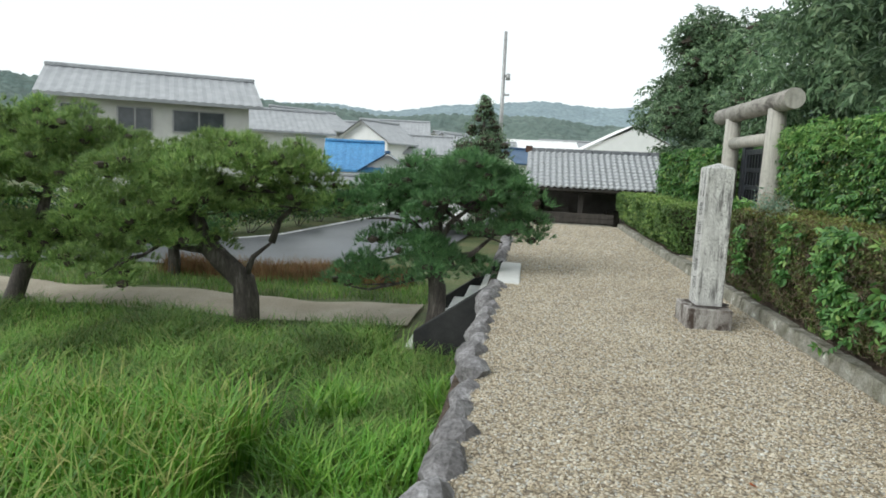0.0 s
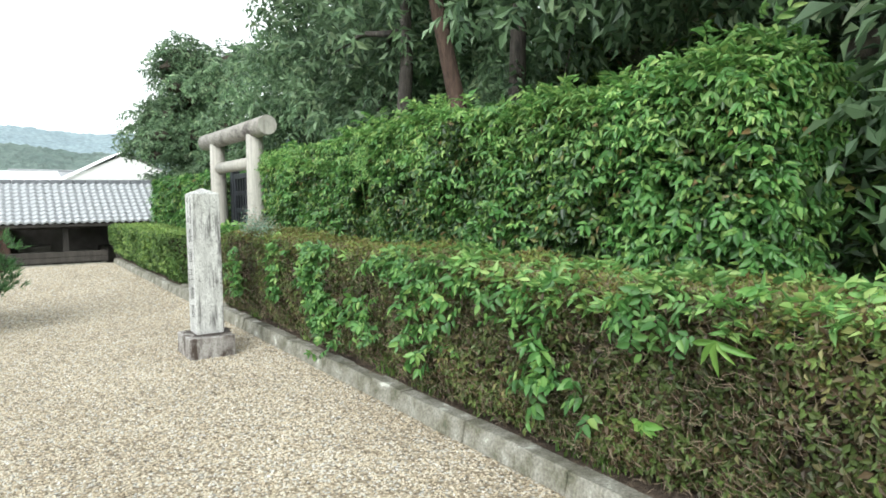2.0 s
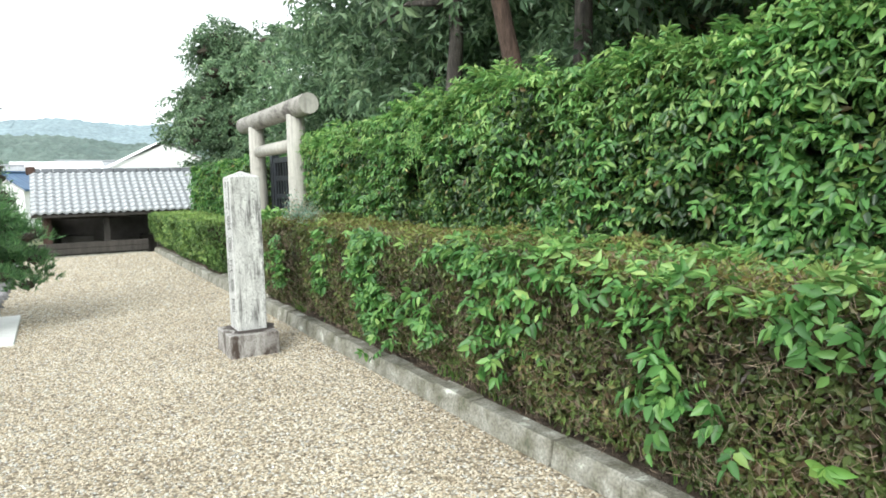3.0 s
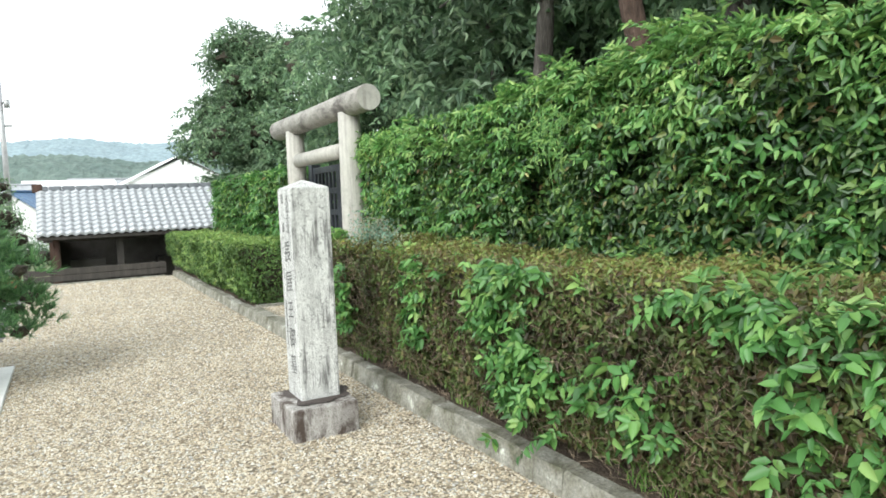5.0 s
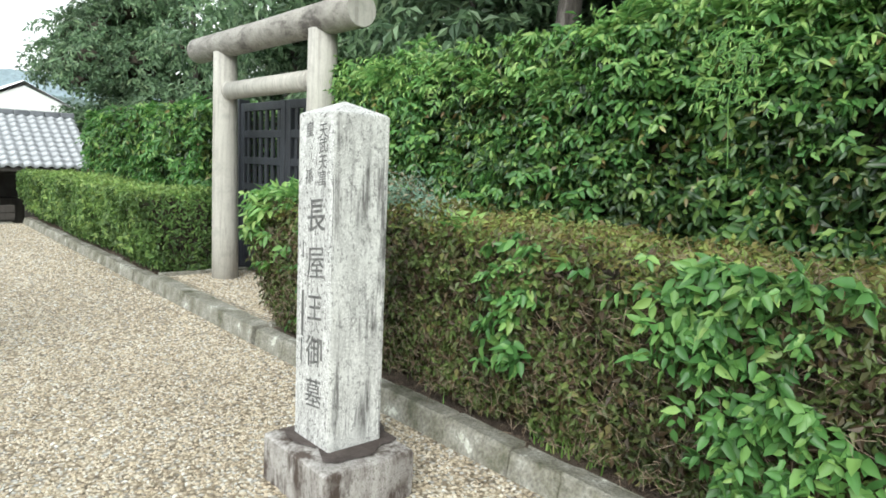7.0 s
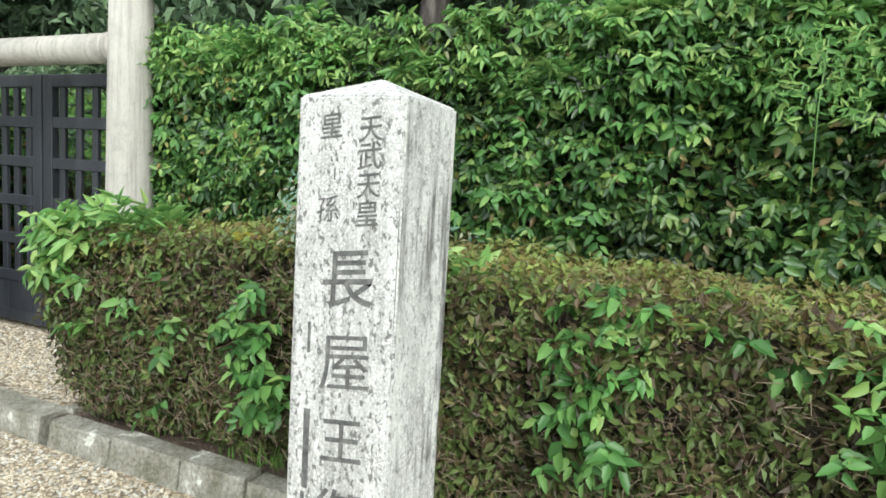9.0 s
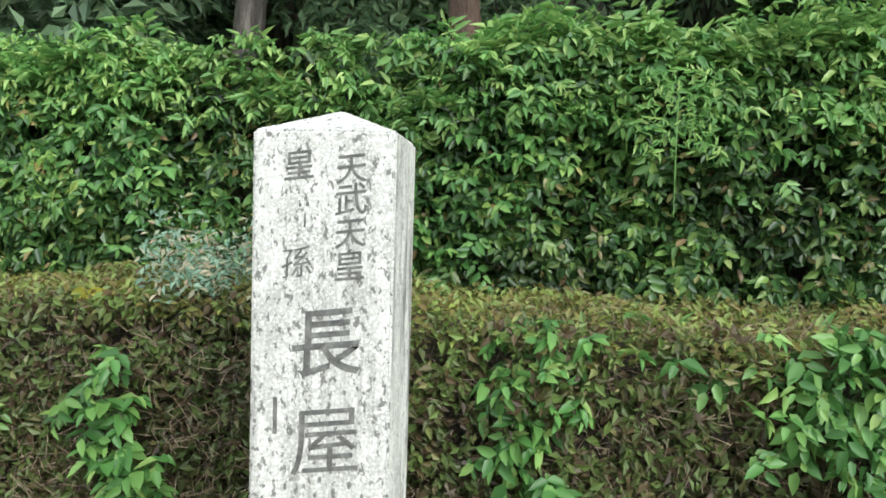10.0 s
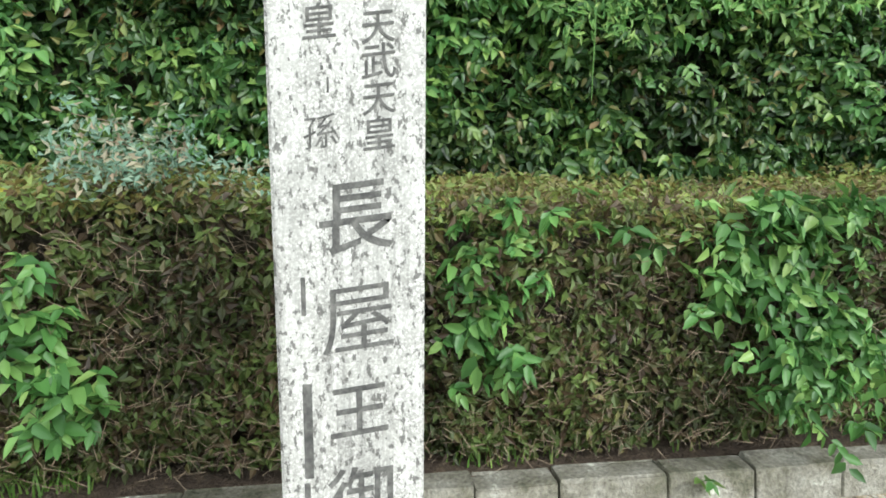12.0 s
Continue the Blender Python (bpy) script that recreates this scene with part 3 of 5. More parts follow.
def gate():
    thing = empty("lattice_gate", (3.75, 10.6, .1), "closed black-painted wooden double gate of open lattice", "gate")
    x, top = 3.75, 2.0
    for y in (9.42, 11.9):
        hold(part("gate_post", box(bmesh.new(), x - .05, y - .07, -.1, x + .09, y + .07, top + .05, .008), M["gate"]), thing)
    for y0, y1 in ((9.5, 10.74), (10.76, 11.83)):
        bm = bmesh.new()
        for a, b in ((y0, y0 + .1), (y1 - .1, y1)):
            box(bm, x - .03, a, .14, x + .03, b, top, .005)
        for a, b in ((.14, .22), (top - .09, top - .002)):
            box(bm, x - .027, y0 + .09, a, x + .027, y1 - .09, b, .004)
        door = hold(part("door", bm, M["gate"], label="black door frame of stiles and rails"), thing)
        for z in np.linspace(.2, top - .05, 7)[1:-1]:
            part("rail", box(bmesh.new(), x - .024, y0 + .1, z - .04, x + .024, y1 - .1, z + .04, .004), M["gate"], door)
        n = 6
        for k in range(n):
            y = y0 + .1 + (y1 - y0 - .2) * (k + .5) / n
            part("slat", box(bmesh.new(), x - .012, y - .03, .16, x + .016, y + .03, top - .02, .003), M["gate"], door)
        part("kick_board", box(bmesh.new(), x - .004, y0 + .1, .16, x + .02, y1 - .1, .45, .002), M["gate"], door)
    return thing


torii()
gate()


# ---------- hedges ----------
def hedge(name, label, x0, x1, y0, y1, top, leaf, top_leaf, per, size, rich, shape, group="", swell=.05):
    """A clipped hedge: a solid dark core for its shaded twiggy inside, leaves on the front, the ends and the top.
    top(y) is its height, shape(y, z) how far its face stands out.
    """
    thing = empty(name, ((x0 + x1) / 2, (y0 + y1) / 2, .07), label, "hedge", group)
    ys = np.linspace(y0 + .2, y1 - .2, max(8, int((y1 - y0) * 5)))
    v, f = [], []
    for y in ys:
        t = float(top(np.array([y]))[0]) - .07
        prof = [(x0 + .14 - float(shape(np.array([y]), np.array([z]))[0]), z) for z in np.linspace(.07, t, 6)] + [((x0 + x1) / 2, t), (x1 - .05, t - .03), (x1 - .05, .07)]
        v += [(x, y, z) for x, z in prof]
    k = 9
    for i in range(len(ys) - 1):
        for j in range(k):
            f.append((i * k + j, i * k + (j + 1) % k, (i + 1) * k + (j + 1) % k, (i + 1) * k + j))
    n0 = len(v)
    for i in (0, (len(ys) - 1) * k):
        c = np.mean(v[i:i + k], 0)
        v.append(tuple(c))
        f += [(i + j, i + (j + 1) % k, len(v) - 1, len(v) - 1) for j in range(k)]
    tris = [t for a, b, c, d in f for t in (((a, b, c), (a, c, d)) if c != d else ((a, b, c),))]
    tagged(hold(raw("shaded_core", v, tris, M["twig"], label="solid dark twig-brown core that stands in for the shaded inside"), thing), kind="stuff")
    length = y1 - y0
    # front
    n = int(length * 1.1 * per * float(top(np.array([(y0 + y1) / 2]))[0]))
    y, u = rng.uniform(y0, y1, n), rng.uniform(0, 1, n)
    z = .16 + u * (top(y) - .16)
    p = np.stack([np.zeros(n), y, z], 1)
    p[:, 0] = x0 - shape(y, z) + rng.uniform(-.03, .08, n) + max(.04, swell * .5) * bumpy(p, .16) + swell * bumpy(p, .55, 3)
    p[:, 0] += np.where(bumpy(p, .33, 7) < -.4, rng.uniform(.03, .09, n), 0)
    keep = bumpy(p, .075, 2) > -.42
    p, n = p[keep], int(keep.sum())
    nr = np.stack([np.full(n, -1.0), rng.normal(0, .7, n), rng.normal(.45, .65, n)], 1)
    # ends
    m = int((x1 - x0) * 1.6 * per * 1.2)
    ze = rng.uniform(.1, 1, m)
    pe = np.stack([x1 - rng.uniform(0, 1, m) * (x1 - x0 + shape(np.full(m, y0), ze)), np.where(rng.random(m) < .5, y0 + .02, y1 - .02) + rng.uniform(-.05, .05, m), ze * float(top(np.array([y0]))[0])], 1)
    ne = np.stack([rng.normal(0, .5, m), np.where(pe[:, 1] < (y0 + y1) / 2, -1.0, 1.0), rng.normal(.3, .5, m)], 1)
    pv, fv = leaf_mesh(np.r_[p, pe], np.r_[nr, ne], rng.uniform(.5, 1.45, n + m) * size, .5, .2, rich, -.2)
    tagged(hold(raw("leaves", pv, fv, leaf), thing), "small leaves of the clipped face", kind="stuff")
    # top
    n = int(length * (x1 - x0) * per * .8)
    y, x = rng.uniform(y0, y1, n), rng.uniform(x0 - .02, x1, n)
    p = np.stack([x - shape(y, top(y)) * np.clip((x1 - x) / (x1 - x0), 0, 1), y, top(y)], 1)
    p[:, 2] += rng.uniform(-.06, .03, n) + (.02 + swell * .4) * bumpy(p, .22) - .05 * np.clip((x0 + .08 - x) / .1, 0, 1)
    nr = np.stack([rng.normal(-.3, .6, n), rng.normal(0, .6, n), np.full(n, .9)], 1)
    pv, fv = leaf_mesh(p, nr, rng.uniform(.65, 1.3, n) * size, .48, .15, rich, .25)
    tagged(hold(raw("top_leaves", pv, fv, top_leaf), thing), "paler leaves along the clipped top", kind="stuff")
    return thing


def twigs(thing, n, x, y0, y1, z0, z1, mat):
    """Bare twig ends that show between the leaves."""
    p = np.stack([rng.uniform(x - .04, x + .04, n), rng.uniform(y0, y1, n), rng.uniform(z0, z1, n)], 1)
    d = unit(np.stack([rng.normal(-.3, .4, n), rng.normal(0, 1, n), rng.normal(.5, .8, n)], 1)) * rng.uniform(.03, .085, n)[:, None]
    s = unit(np.cross(d, rng.normal(size=(n, 3)))) * .0013
    v = np.stack([p - s, p + s, p + d + s * .5, p + d - s * .5], 1).reshape(-1, 3)
    f = np.arange(4 * n).reshape(n, 4)
    return tagged(hold(raw("twig_fringe", v, f, mat), thing), "bare brown twig ends", kind="stuff")


def leafage(name, thing, sets, mat, label, ratio=.5, droop=.25):
    """Joins several sets of leafy twigs into one mesh of leaves."""
    p, n, size, ax = (np.concatenate(q) for q in zip(*sets))
    v, f = leaf_mesh(p, n, size, ratio, droop, True, 0, ax)
    return tagged(hold(raw(name, v, f, mat, smooth=True), thing), label, kind="stuff")


def face_twigs(n, y0, y1, z0, z1, x, length, leaf, count=7, lift=.15, rough=.07, gaps=-.3, grain=.3):
    """Twigs that grow out of a hedge's face in tufts, with hollows between."""
    p = np.stack([np.full(n, float(x)), rng.uniform(y0, y1, n), rng.uniform(z0, z1, n)], 1)
    p = p[bumpy(p, grain, 4) > gaps]
    p[:, 0] -= rough * bumpy(p, .3, 9) + rng.uniform(-.05, .03, len(p))
    k = len(p)
    out = np.stack([np.full(k, -.8), rng.normal(0, .6, k), rng.normal(lift, .35, k)], 1)
    return sprays(p, out, rng.uniform(.6, 1.2, k) * length, rng.uniform(.75, 1.2, k) * leaf, count, .35, .25, .85)


def end_twigs(n, x0, x1, z0, z1, y, length, leaf):
    """Twigs out of the hedge's end, which faces along -y."""
    p = np.stack([rng.uniform(x0, x1, n), np.full(n, float(y)), rng.uniform(z0, z1, n)], 1)
    p[:, 1] -= .07 * bumpy(p, .3, 9) + rng.uniform(-.05, .03, n)
    out = np.stack([rng.normal(-.2, .5, n), np.full(n, -.8), rng.normal(.2, .35, n)], 1)
    return sprays(p, out, rng.uniform(.6, 1.2, n) * length, rng.uniform(.75, 1.2, n) * leaf, 7, .35, .25, .85)


def top_twigs(n, y0, y1, x0, x1, top, length, leaf, count=8, high=.06):
    """Upright arching twigs along a hedge's top."""
    y = rng.uniform(y0, y1, n)
    x = x0 + (x1 - x0) * rng.uniform(0, 1, n) ** 1.5
    p = np.stack([x, y, top(y) + rng.uniform(-.1, high, n)], 1)
    p[:, 2] += .05 * bumpy(p, .28, 5)
    out = np.stack([rng.normal(-.45, .4, n), rng.normal(0, .6, n), rng.uniform(.35, 1.1, n)], 1)
    return sprays(p, out, rng.uniform(.6, 1.25, n) * length, rng.uniform(.75, 1.2, n) * leaf, count, .45, .25, .3)


LOWTOP = lambda y: 1.10 + .02 * np.sin(y * 1.9) + .015 * np.sin(y * 4.3) + .03 * np.clip((y - 5) / 2, 0, 1) - .05 * np.clip((y - 8.6) / .4, 0, 1)
LOWFACE = lambda y, z: .31 * np.clip((z - .1) / .5, 0, 1) ** .8 + .03 * np.sin(y * 2.1 + 1)
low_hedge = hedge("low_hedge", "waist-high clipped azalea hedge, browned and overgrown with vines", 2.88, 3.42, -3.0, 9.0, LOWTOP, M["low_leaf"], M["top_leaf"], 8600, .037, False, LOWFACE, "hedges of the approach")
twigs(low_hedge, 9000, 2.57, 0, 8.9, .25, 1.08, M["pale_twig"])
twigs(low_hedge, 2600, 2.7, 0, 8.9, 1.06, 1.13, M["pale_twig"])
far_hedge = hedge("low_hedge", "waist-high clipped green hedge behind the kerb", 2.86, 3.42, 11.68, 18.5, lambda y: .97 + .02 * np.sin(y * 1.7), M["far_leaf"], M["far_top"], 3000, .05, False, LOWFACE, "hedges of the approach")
TALLTOP = lambda y: 2.17 + .04 * np.sin(y * 1.4) + .045 * np.sin(y * 3.9 + 1) - .36 * np.exp(-((y - 6.95) / .26) ** 2) + .06 * np.exp(-((y - 2) / .8) ** 2) - .12 * np.clip((y - 7) / .5, 0, 1)
TALLFACE = lambda y, z: .05 * np.sin(y * 1.7) + .06 * np.clip((z - .8) / 1, 0, 1) + .03 * np.sin(z * 4 + y)
tall_hedge = hedge("tall_hedge", "tall dense evergreen hedge with bright new shoots on top", 3.53, 4.15, 1.9, 9.5, TALLTOP, M["tall_leaf"], M["fresh_leaf"], 3600, .055, False, TALLFACE, "hedges of the precinct", .13)
tall_far = hedge("tall_hedge", "tall dense evergreen hedge beyond the black gate", 3.5, 4.6, 12.0, 17.6, lambda y: 1.98 + .05 * np.sin(y * 1.4), M["tall_leaf"], M["fresh_leaf"], 1500, .085, True, TALLFACE, "hedges of the precinct", .12)

# vines and saplings that grow out of the low hedge: along it, height, number of twigs, spread along and up
VINES = [(5.42, .9, 46, .16, .14), (5.25, .6, 34, .14, .16), (5.5, 1.1, 12, .2, .04), (6.37, 1.0, 16, .08, .08), (6.39, .72, 12, .06, .1), (7.7, .78, 9, .06, .1), (7.68, .55, 8, .07, .07), (4.44, .66, 9, .1, .1), (4.05, 1.08, 16, .16, .05),
         (3.68, .98, 22, .17, .1), (3.62, .66, 9, .11, .12), (3.5, .7, 6, .1, .12), (4.62, .6, 7, .12, .1), (2.48, .95, 9, .1, .1), (2.45, .62, 11, .1, .08), (1.85, 1.02, 9, .12, .05), (3.0, 1.05, 10, .2, .05), (8.3, .75, 7, .25, .2)]
b = np.array([(2.55 + rng.uniform(-.03, .05) + .16 * max(0, .5 - z) / .4, y + rng.normal(0, ry), min(1.12, z + rng.normal(0, rz))) for y, z, c, ry, rz in VINES for _ in range(int(c * 2.0))])
k = len(b)
o = np.stack([np.full(k, -.75), rng.normal(0, .55, k), rng.normal(.25, .4, k)], 1)
p, n, size, ax = sprays(b, o, rng.uniform(.06, .14, k), rng.uniform(.04, .072, k), 7, .5, .27, .75)
near = np.flatnonzero((p[:, 1] > 5.0) & (p[:, 1] < 6.6))
pick = near[rng.permutation(len(near))[:290]]
rest = np.setdiff1d(np.arange(len(p)), pick)
leafage("vine_leaves", low_hedge, [(p[rest], n[rest], size[rest], ax[rest])], M["vine_leaf"], "broad green vine leaves growing out of the hedge", .54, .28)
SINGLE = []
for k in range(6):
    lv, lf = leaf_mesh(np.zeros((1, 3)), np.array([[0, 0, 1.0]]), np.array([1.0]), .44 + .03 * k, .2 + .03 * k, True, 0, np.array([[1.0, 0, 0]]))
    ob = raw("leaf", lv, lf, M["vine_leaf_single"], smooth=True)
    SINGLE.append(ob.data)
    bpy.data.objects.remove(ob)
for k, i in enumerate(pick):
    up = Vector(n[i])
    along = Vector(ax[i])
    along = (along - up * along.dot(up)).normalized()
    turn = Matrix((along, up.cross(along), up)).transposed().to_4x4()
    lay(SINGLE[k % 6], "leaf", low_hedge, Matrix.Translation(p[i]) @ turn @ Matrix.Scale(float(size[i]), 4))
# fresh growth on the low hedge's top: thick at its near end and at the gate
leafage("new_growth", low_hedge, [top_twigs(800, -1.5, 4.25, 2.56, 3.3, LOWTOP, .12, .058, 8, .04), top_twigs(60, 8.35, 8.98, 2.6, 3.0, LOWTOP, .16, .085, 8, .1), face_twigs(34, 8.75, 9.0, .85, 1.15, 2.58, .14, .08, 7, .3, .04, -2),
                                  top_twigs(14, 4.4, 6.2, 2.58, 3.2, LOWTOP, .1, .06), top_twigs(6, 6.85, 7.05, 2.65, 2.85, LOWTOP, .12, .075)], M["fresh_leaf"], "bright fresh shoots above the hedge top", .42, .2)
leafage("new_growth", far_hedge, [top_twigs(420, 11.75, 18.4, 2.6, 3.3, lambda y: .97 + 0 * y, .1, .05, 6, .02), face_twigs(380, 11.7, 18.4, .35, .98, 2.6, .1, .05, 6, .2, .03, -.2)], M["far_top"], "bright fresh growth on the clipped hedge", .45, .25)
# the tall hedge: dark tufts on its face, greener ones between, bright arching twigs along the top
leafage("face_growth", tall_hedge, [face_twigs(4200, 1.92, 9.45, .85, 2.15, 3.45, .12, .053), end_twigs(420, 3.45, 4.1, .85, 2.15, 1.9, .12, .053)], M["tall_leaf"], "dark glossy leaves in tufts on the hedge face", .52, .25)
leafage("bright_growth", tall_hedge, [face_twigs(1400, 1.92, 9.45, .95, 2.2, 3.41, .13, .054, 7, .2, .08, -.05, .5), face_twigs(300, 1.9, 2.8, .95, 2.2, 3.41, .14, .06, 7, .2, .08, -.2), end_twigs(320, 3.42, 4.1, .95, 2.2, 1.87, .14, .058)], M["vine_leaf"], "brighter shoots on the hedge face", .5, .28)
leafage("new_growth", tall_hedge, [top_twigs(1500, 1.92, 9.45, 3.38, 4.1, TALLTOP, .15, .06, 9), top_twigs(230, 1.92, 9.45, 3.42, 3.9, TALLTOP, .2, .062, 10, .17)], M["fresh_leaf"], "bright fresh shoots above the tall hedge", .36, .3)
leafage("edge_growth", tall_hedge, [face_twigs(1000, 1.92, 9.45, 1.84, 2.18, 3.42, .13, .056, 8, .35, .08, -.4), end_twigs(130, 3.42, 4.1, 1.85, 2.2, 1.88, .13, .056)], M["fresh_leaf"], "bright fresh shoots along the upper edge", .38, .3)
leafage("new_growth", tall_far, [top_twigs(260, 12.1, 17.5, 3.42, 4.2, lambda y: 1.96 + 0 * y, .18, .09, 7), face_twigs(420, 12.0, 17.5, .9, 1.95, 3.44, .15, .085, 6)], M["vine_leaf"], "bright fresh shoots above the tall hedge", .4, .3)


# ---------- single plants on the hedges ----------
def nandina():
    thing = empty("nandina", (2.95, 7.4, 1.0), "feathery blue-green nandina with reddish tips above the low hedge", "shrub")
    tips = [(2.7 + rng.normal(0, .06), 7.4 + rng.normal(0, .15), 1.22 + rng.normal(0, .055)) for _ in range(24)]
    for q in tips:
        hold(part("stem", tube(bmesh.new(), [(2.95, 7.42, .95), ((2.95 + q[0]) / 2, (7.42 + q[1]) / 2, q[2] - .03), q], [.004, .003, .0015], 5), M["pale_twig"]), thing)
    c = np.repeat(np.array(tips), 48, 0) + rng.normal(0, .05, (1152, 3))
    v, f = leaf_mesh(c, rng.normal(0, .6, c.shape) + np.array([-.5, 0, .6]), rng.uniform(.02, .042, len(c)), .4, .1, False)
    tagged(hold(raw("foliage", v, f, M["nandina"]), thing), "tiny narrow leaflets", kind="stuff")


def fern_vine(x, y, z0, z1):
    thing = empty("hanging_vine", (x, y, z0), "bright green feathery vine hanging down the tall hedge", "vine")
    hold(part("stem", tube(bmesh.new(), [(x, y, z0), (x - .04, y + .01, (z0 + z1) / 2), (x - .01, y, z1)], [.004, .003, .002], 5), M["fresh_leaf"]), thing)
    p, n = [], []
    for z in np.linspace(z0, z0 - (z0 - z1) * .55, 8):
        for side in (-1, 1):
            w = rng.uniform(.1, .17)
            for u in np.linspace(.15, 1, 8):
                p += [(x - .05 + rng.normal(0, .006), y + side * w * u, z - .04 * u + .03)] * 2
                n += [(-1, rng.normal(0, .3), .5), (-1, rng.normal(0, .3), .2)]
    v, f = leaf_mesh(np.array(p), np.array(n, float), rng.uniform(.03, .05, len(p)), .26, .1, True)
    tagged(hold(raw("foliage", v, f, M["fresh_leaf"]), thing), "narrow paired leaflets", kind="stuff")


def leaf_fan(name, x, y, z, count, length, ratio, mat, label):
    """A few long leaves that spread from one point."""
    thing = empty(name, (x, y, z), label, "plant")
    for k in range(count):
        a = math.pi - 1.75 + 3.5 * (k + .5) / count + rng.normal(0, .1)
        lv, lf = leaf_mesh(np.zeros((1, 3)), np.array([[0, 0, 1.0]]), np.array([length * rng.uniform(.75, 1.1)]), ratio, .25, True)
        d = lv[3] - lv[0]
        turn = math.atan2(d[1], d[0])
        ob = raw("leaf", lv, lf, mat, smooth=True)
        ob.matrix_basis = pose(x - .03, y, z, 0, -90, 0) @ pose(0, 0, 0, 0, 0, math.degrees(a - turn))
        ob.parent = thing
        ob.matrix_parent_inverse = Matrix.Translation(-Vector(thing.location))


nandina()
fern_vine(3.27, 5.83, 2.0, 1.45)
leaf_fan("bamboo_grass", 2.5, 1.43, .98, 5, .14, .22, M["fresh_single"], "fan of long pale green bamboo-grass leaves on the hedge")
leaf_fan("seedling", 2.53, 1.79, .56, 6, .085, .5, M["fresh_single"], "bright green seedling growing out of the hedge")
leaf_fan("seedling", 2.7, 6.95, 1.14, 7, .13, .42, M["vine_leaf_single"], "broad-leaved green seedling on the hedge top")
leaf_fan("seedling", 2.62, 7.83, 1.16, 6, .08, .5, M["yellow_leaf"], "yellowing seedling on the hedge top")
lv, lf = leaf_mesh(np.array([[1.23, 3.05, .015]]), np.array([[.2, .1, 1.0]]), np.array([.06]), .6, .2, True)
fallen = tagged(raw("fallen_leaf", lv, lf, M["fallen_leaf"]), "orange-red fallen leaf on the gravel", "leaf")


# ---------- grass and gravel ----------
def blades(name, label, x, y, z0, height, width, mat, lean=.35, segs=3, parent=None):
    """Bent grass blades rooted at x, y, z0."""
    n = len(x)
    a = rng.uniform(0, 2 * np.pi, n)
    d = np.stack([np.cos(a), np.sin(a), np.zeros(n)], 1)
    s = np.stack([-np.sin(a), np.cos(a), np.zeros(n)], 1)
    base = np.stack([x, y, z0], 1)
    rows = []
    for t in np.linspace(0, 1, segs + 1):
        c = base + d * (height * lean * t ** 2)[:, None] * rng.uniform(.6, 1.4, n)[:, None]
        c[:, 2] += height * (t - .28 * lean * t ** 3)
        w = (width * (1 - t) ** .6 + .0006)[:, None] if np.ndim(width) else width * (1 - t) ** .6 + .0006
        rows += [c - s * w, c + s * w]
    v = np.stack(rows, 1)
    k = 2 * (segs + 1)
    f = np.array([[2 * i, 2 * i + 1, 2 * i + 3, 2 * i + 2] for i in range(segs)])
    ob = raw(name, v.reshape(-1, 3), (f[None] + (np.arange(n) * k)[:, None, None]).reshape(-1, 4), mat)
    return tagged(ob, label, kind="stuff")


n = 60000
x, y = rng.uniform(-11, -.55, n), rng.uniform(1.5, 9.35, n)
keep = ~((x < -1.75) & (y < 5.0)) & (y < 9.25 + .2 * np.sin(x * 2) + rng.normal(0, .12, n)) & ((y < 8.2) | (x < -1.7) | (rng.random(n) < .1))
x, y = x[keep], y[keep]
tall = .24 + .1 * np.sin(x * 2.3) * np.sin(y * 1.7) + rng.uniform(-.1, .12, len(x))
tagged(blades("meadow_grass", "uneven green grass between the rice and the track", x, y, hilly(x, y), tall, .007, M["grass"], .95, 2), category="grass")
n = 6000
x, y = rng.uniform(-1.9, -.5, n), rng.uniform(1.6, 6.6, n)
keep = bumpy(np.stack([x, y, 0 * x], 1), .5, 2) > -.25
x, y = x[keep], y[keep]
tagged(blades("tall_grass", "lush bright green weeds at the foot of the wall", x, y, hilly(x, y), rng.uniform(.22, .5, len(x)), .012, M["rice"], .6, 3), category="grass")
n = 26000
x, y = rng.uniform(-22, -1.6, n), rng.uniform(10.9, 13.6, n)
keep = (y > 11.1 + .25 * np.sin(x * 1.7)) & (y < 13.2 + (x + 7) * .1)
x, y = x[keep], y[keep]
tagged(blades("verge_grass", "grass verge between track and road", x, y, hilly(x, y), rng.uniform(.08, .2, len(x)), .006, M["grass"], .5, 2), category="grass")
n = 7000
x = rng.uniform(-7.5, -2.2, n)
y = 13.0 + rng.normal(0, .25, n)
tagged(blades("dry_grass", "rust-brown dry grass at the road edge", x, y, hilly(x, y), rng.uniform(.2, .5, n), .006, M["dry"], .4, 2), category="grass")
cx, cy = np.meshgrid(np.arange(-9.5, -2.05, .24), np.arange(1.1, 5.05, .27))
cx, cy = cx.ravel() + rng.normal(0, .03, cx.size), cy.ravel() + rng.normal(0, .03, cx.size)
x, y = np.repeat(cx, 30) + rng.normal(0, .045, cx.size * 30), np.repeat(cy, 30) + rng.normal(0, .045, cx.size * 30)
tagged(blades("rice_plants", "dense bright green rice plants in the paddy", x, y, hilly(x, y), rng.uniform(.5, .88, len(x)), .0125, M["rice"], .5, 4), category="rice")
x, y = np.repeat(cx, 7) + rng.normal(0, .07, cx.size * 7), np.repeat(cy, 7) + rng.normal(0, .07, cx.size * 7)
tagged(blades("rice_ears", "yellowing rice ears bending over the blades", x, y, hilly(x, y) + .25, rng.uniform(.42, .6, len(x)), .0075, M["ear"], .8, 5), category="rice")
n = 3000
x, y = rng.uniform(2.77, 2.95, n), rng.uniform(.5, 8.9, n)
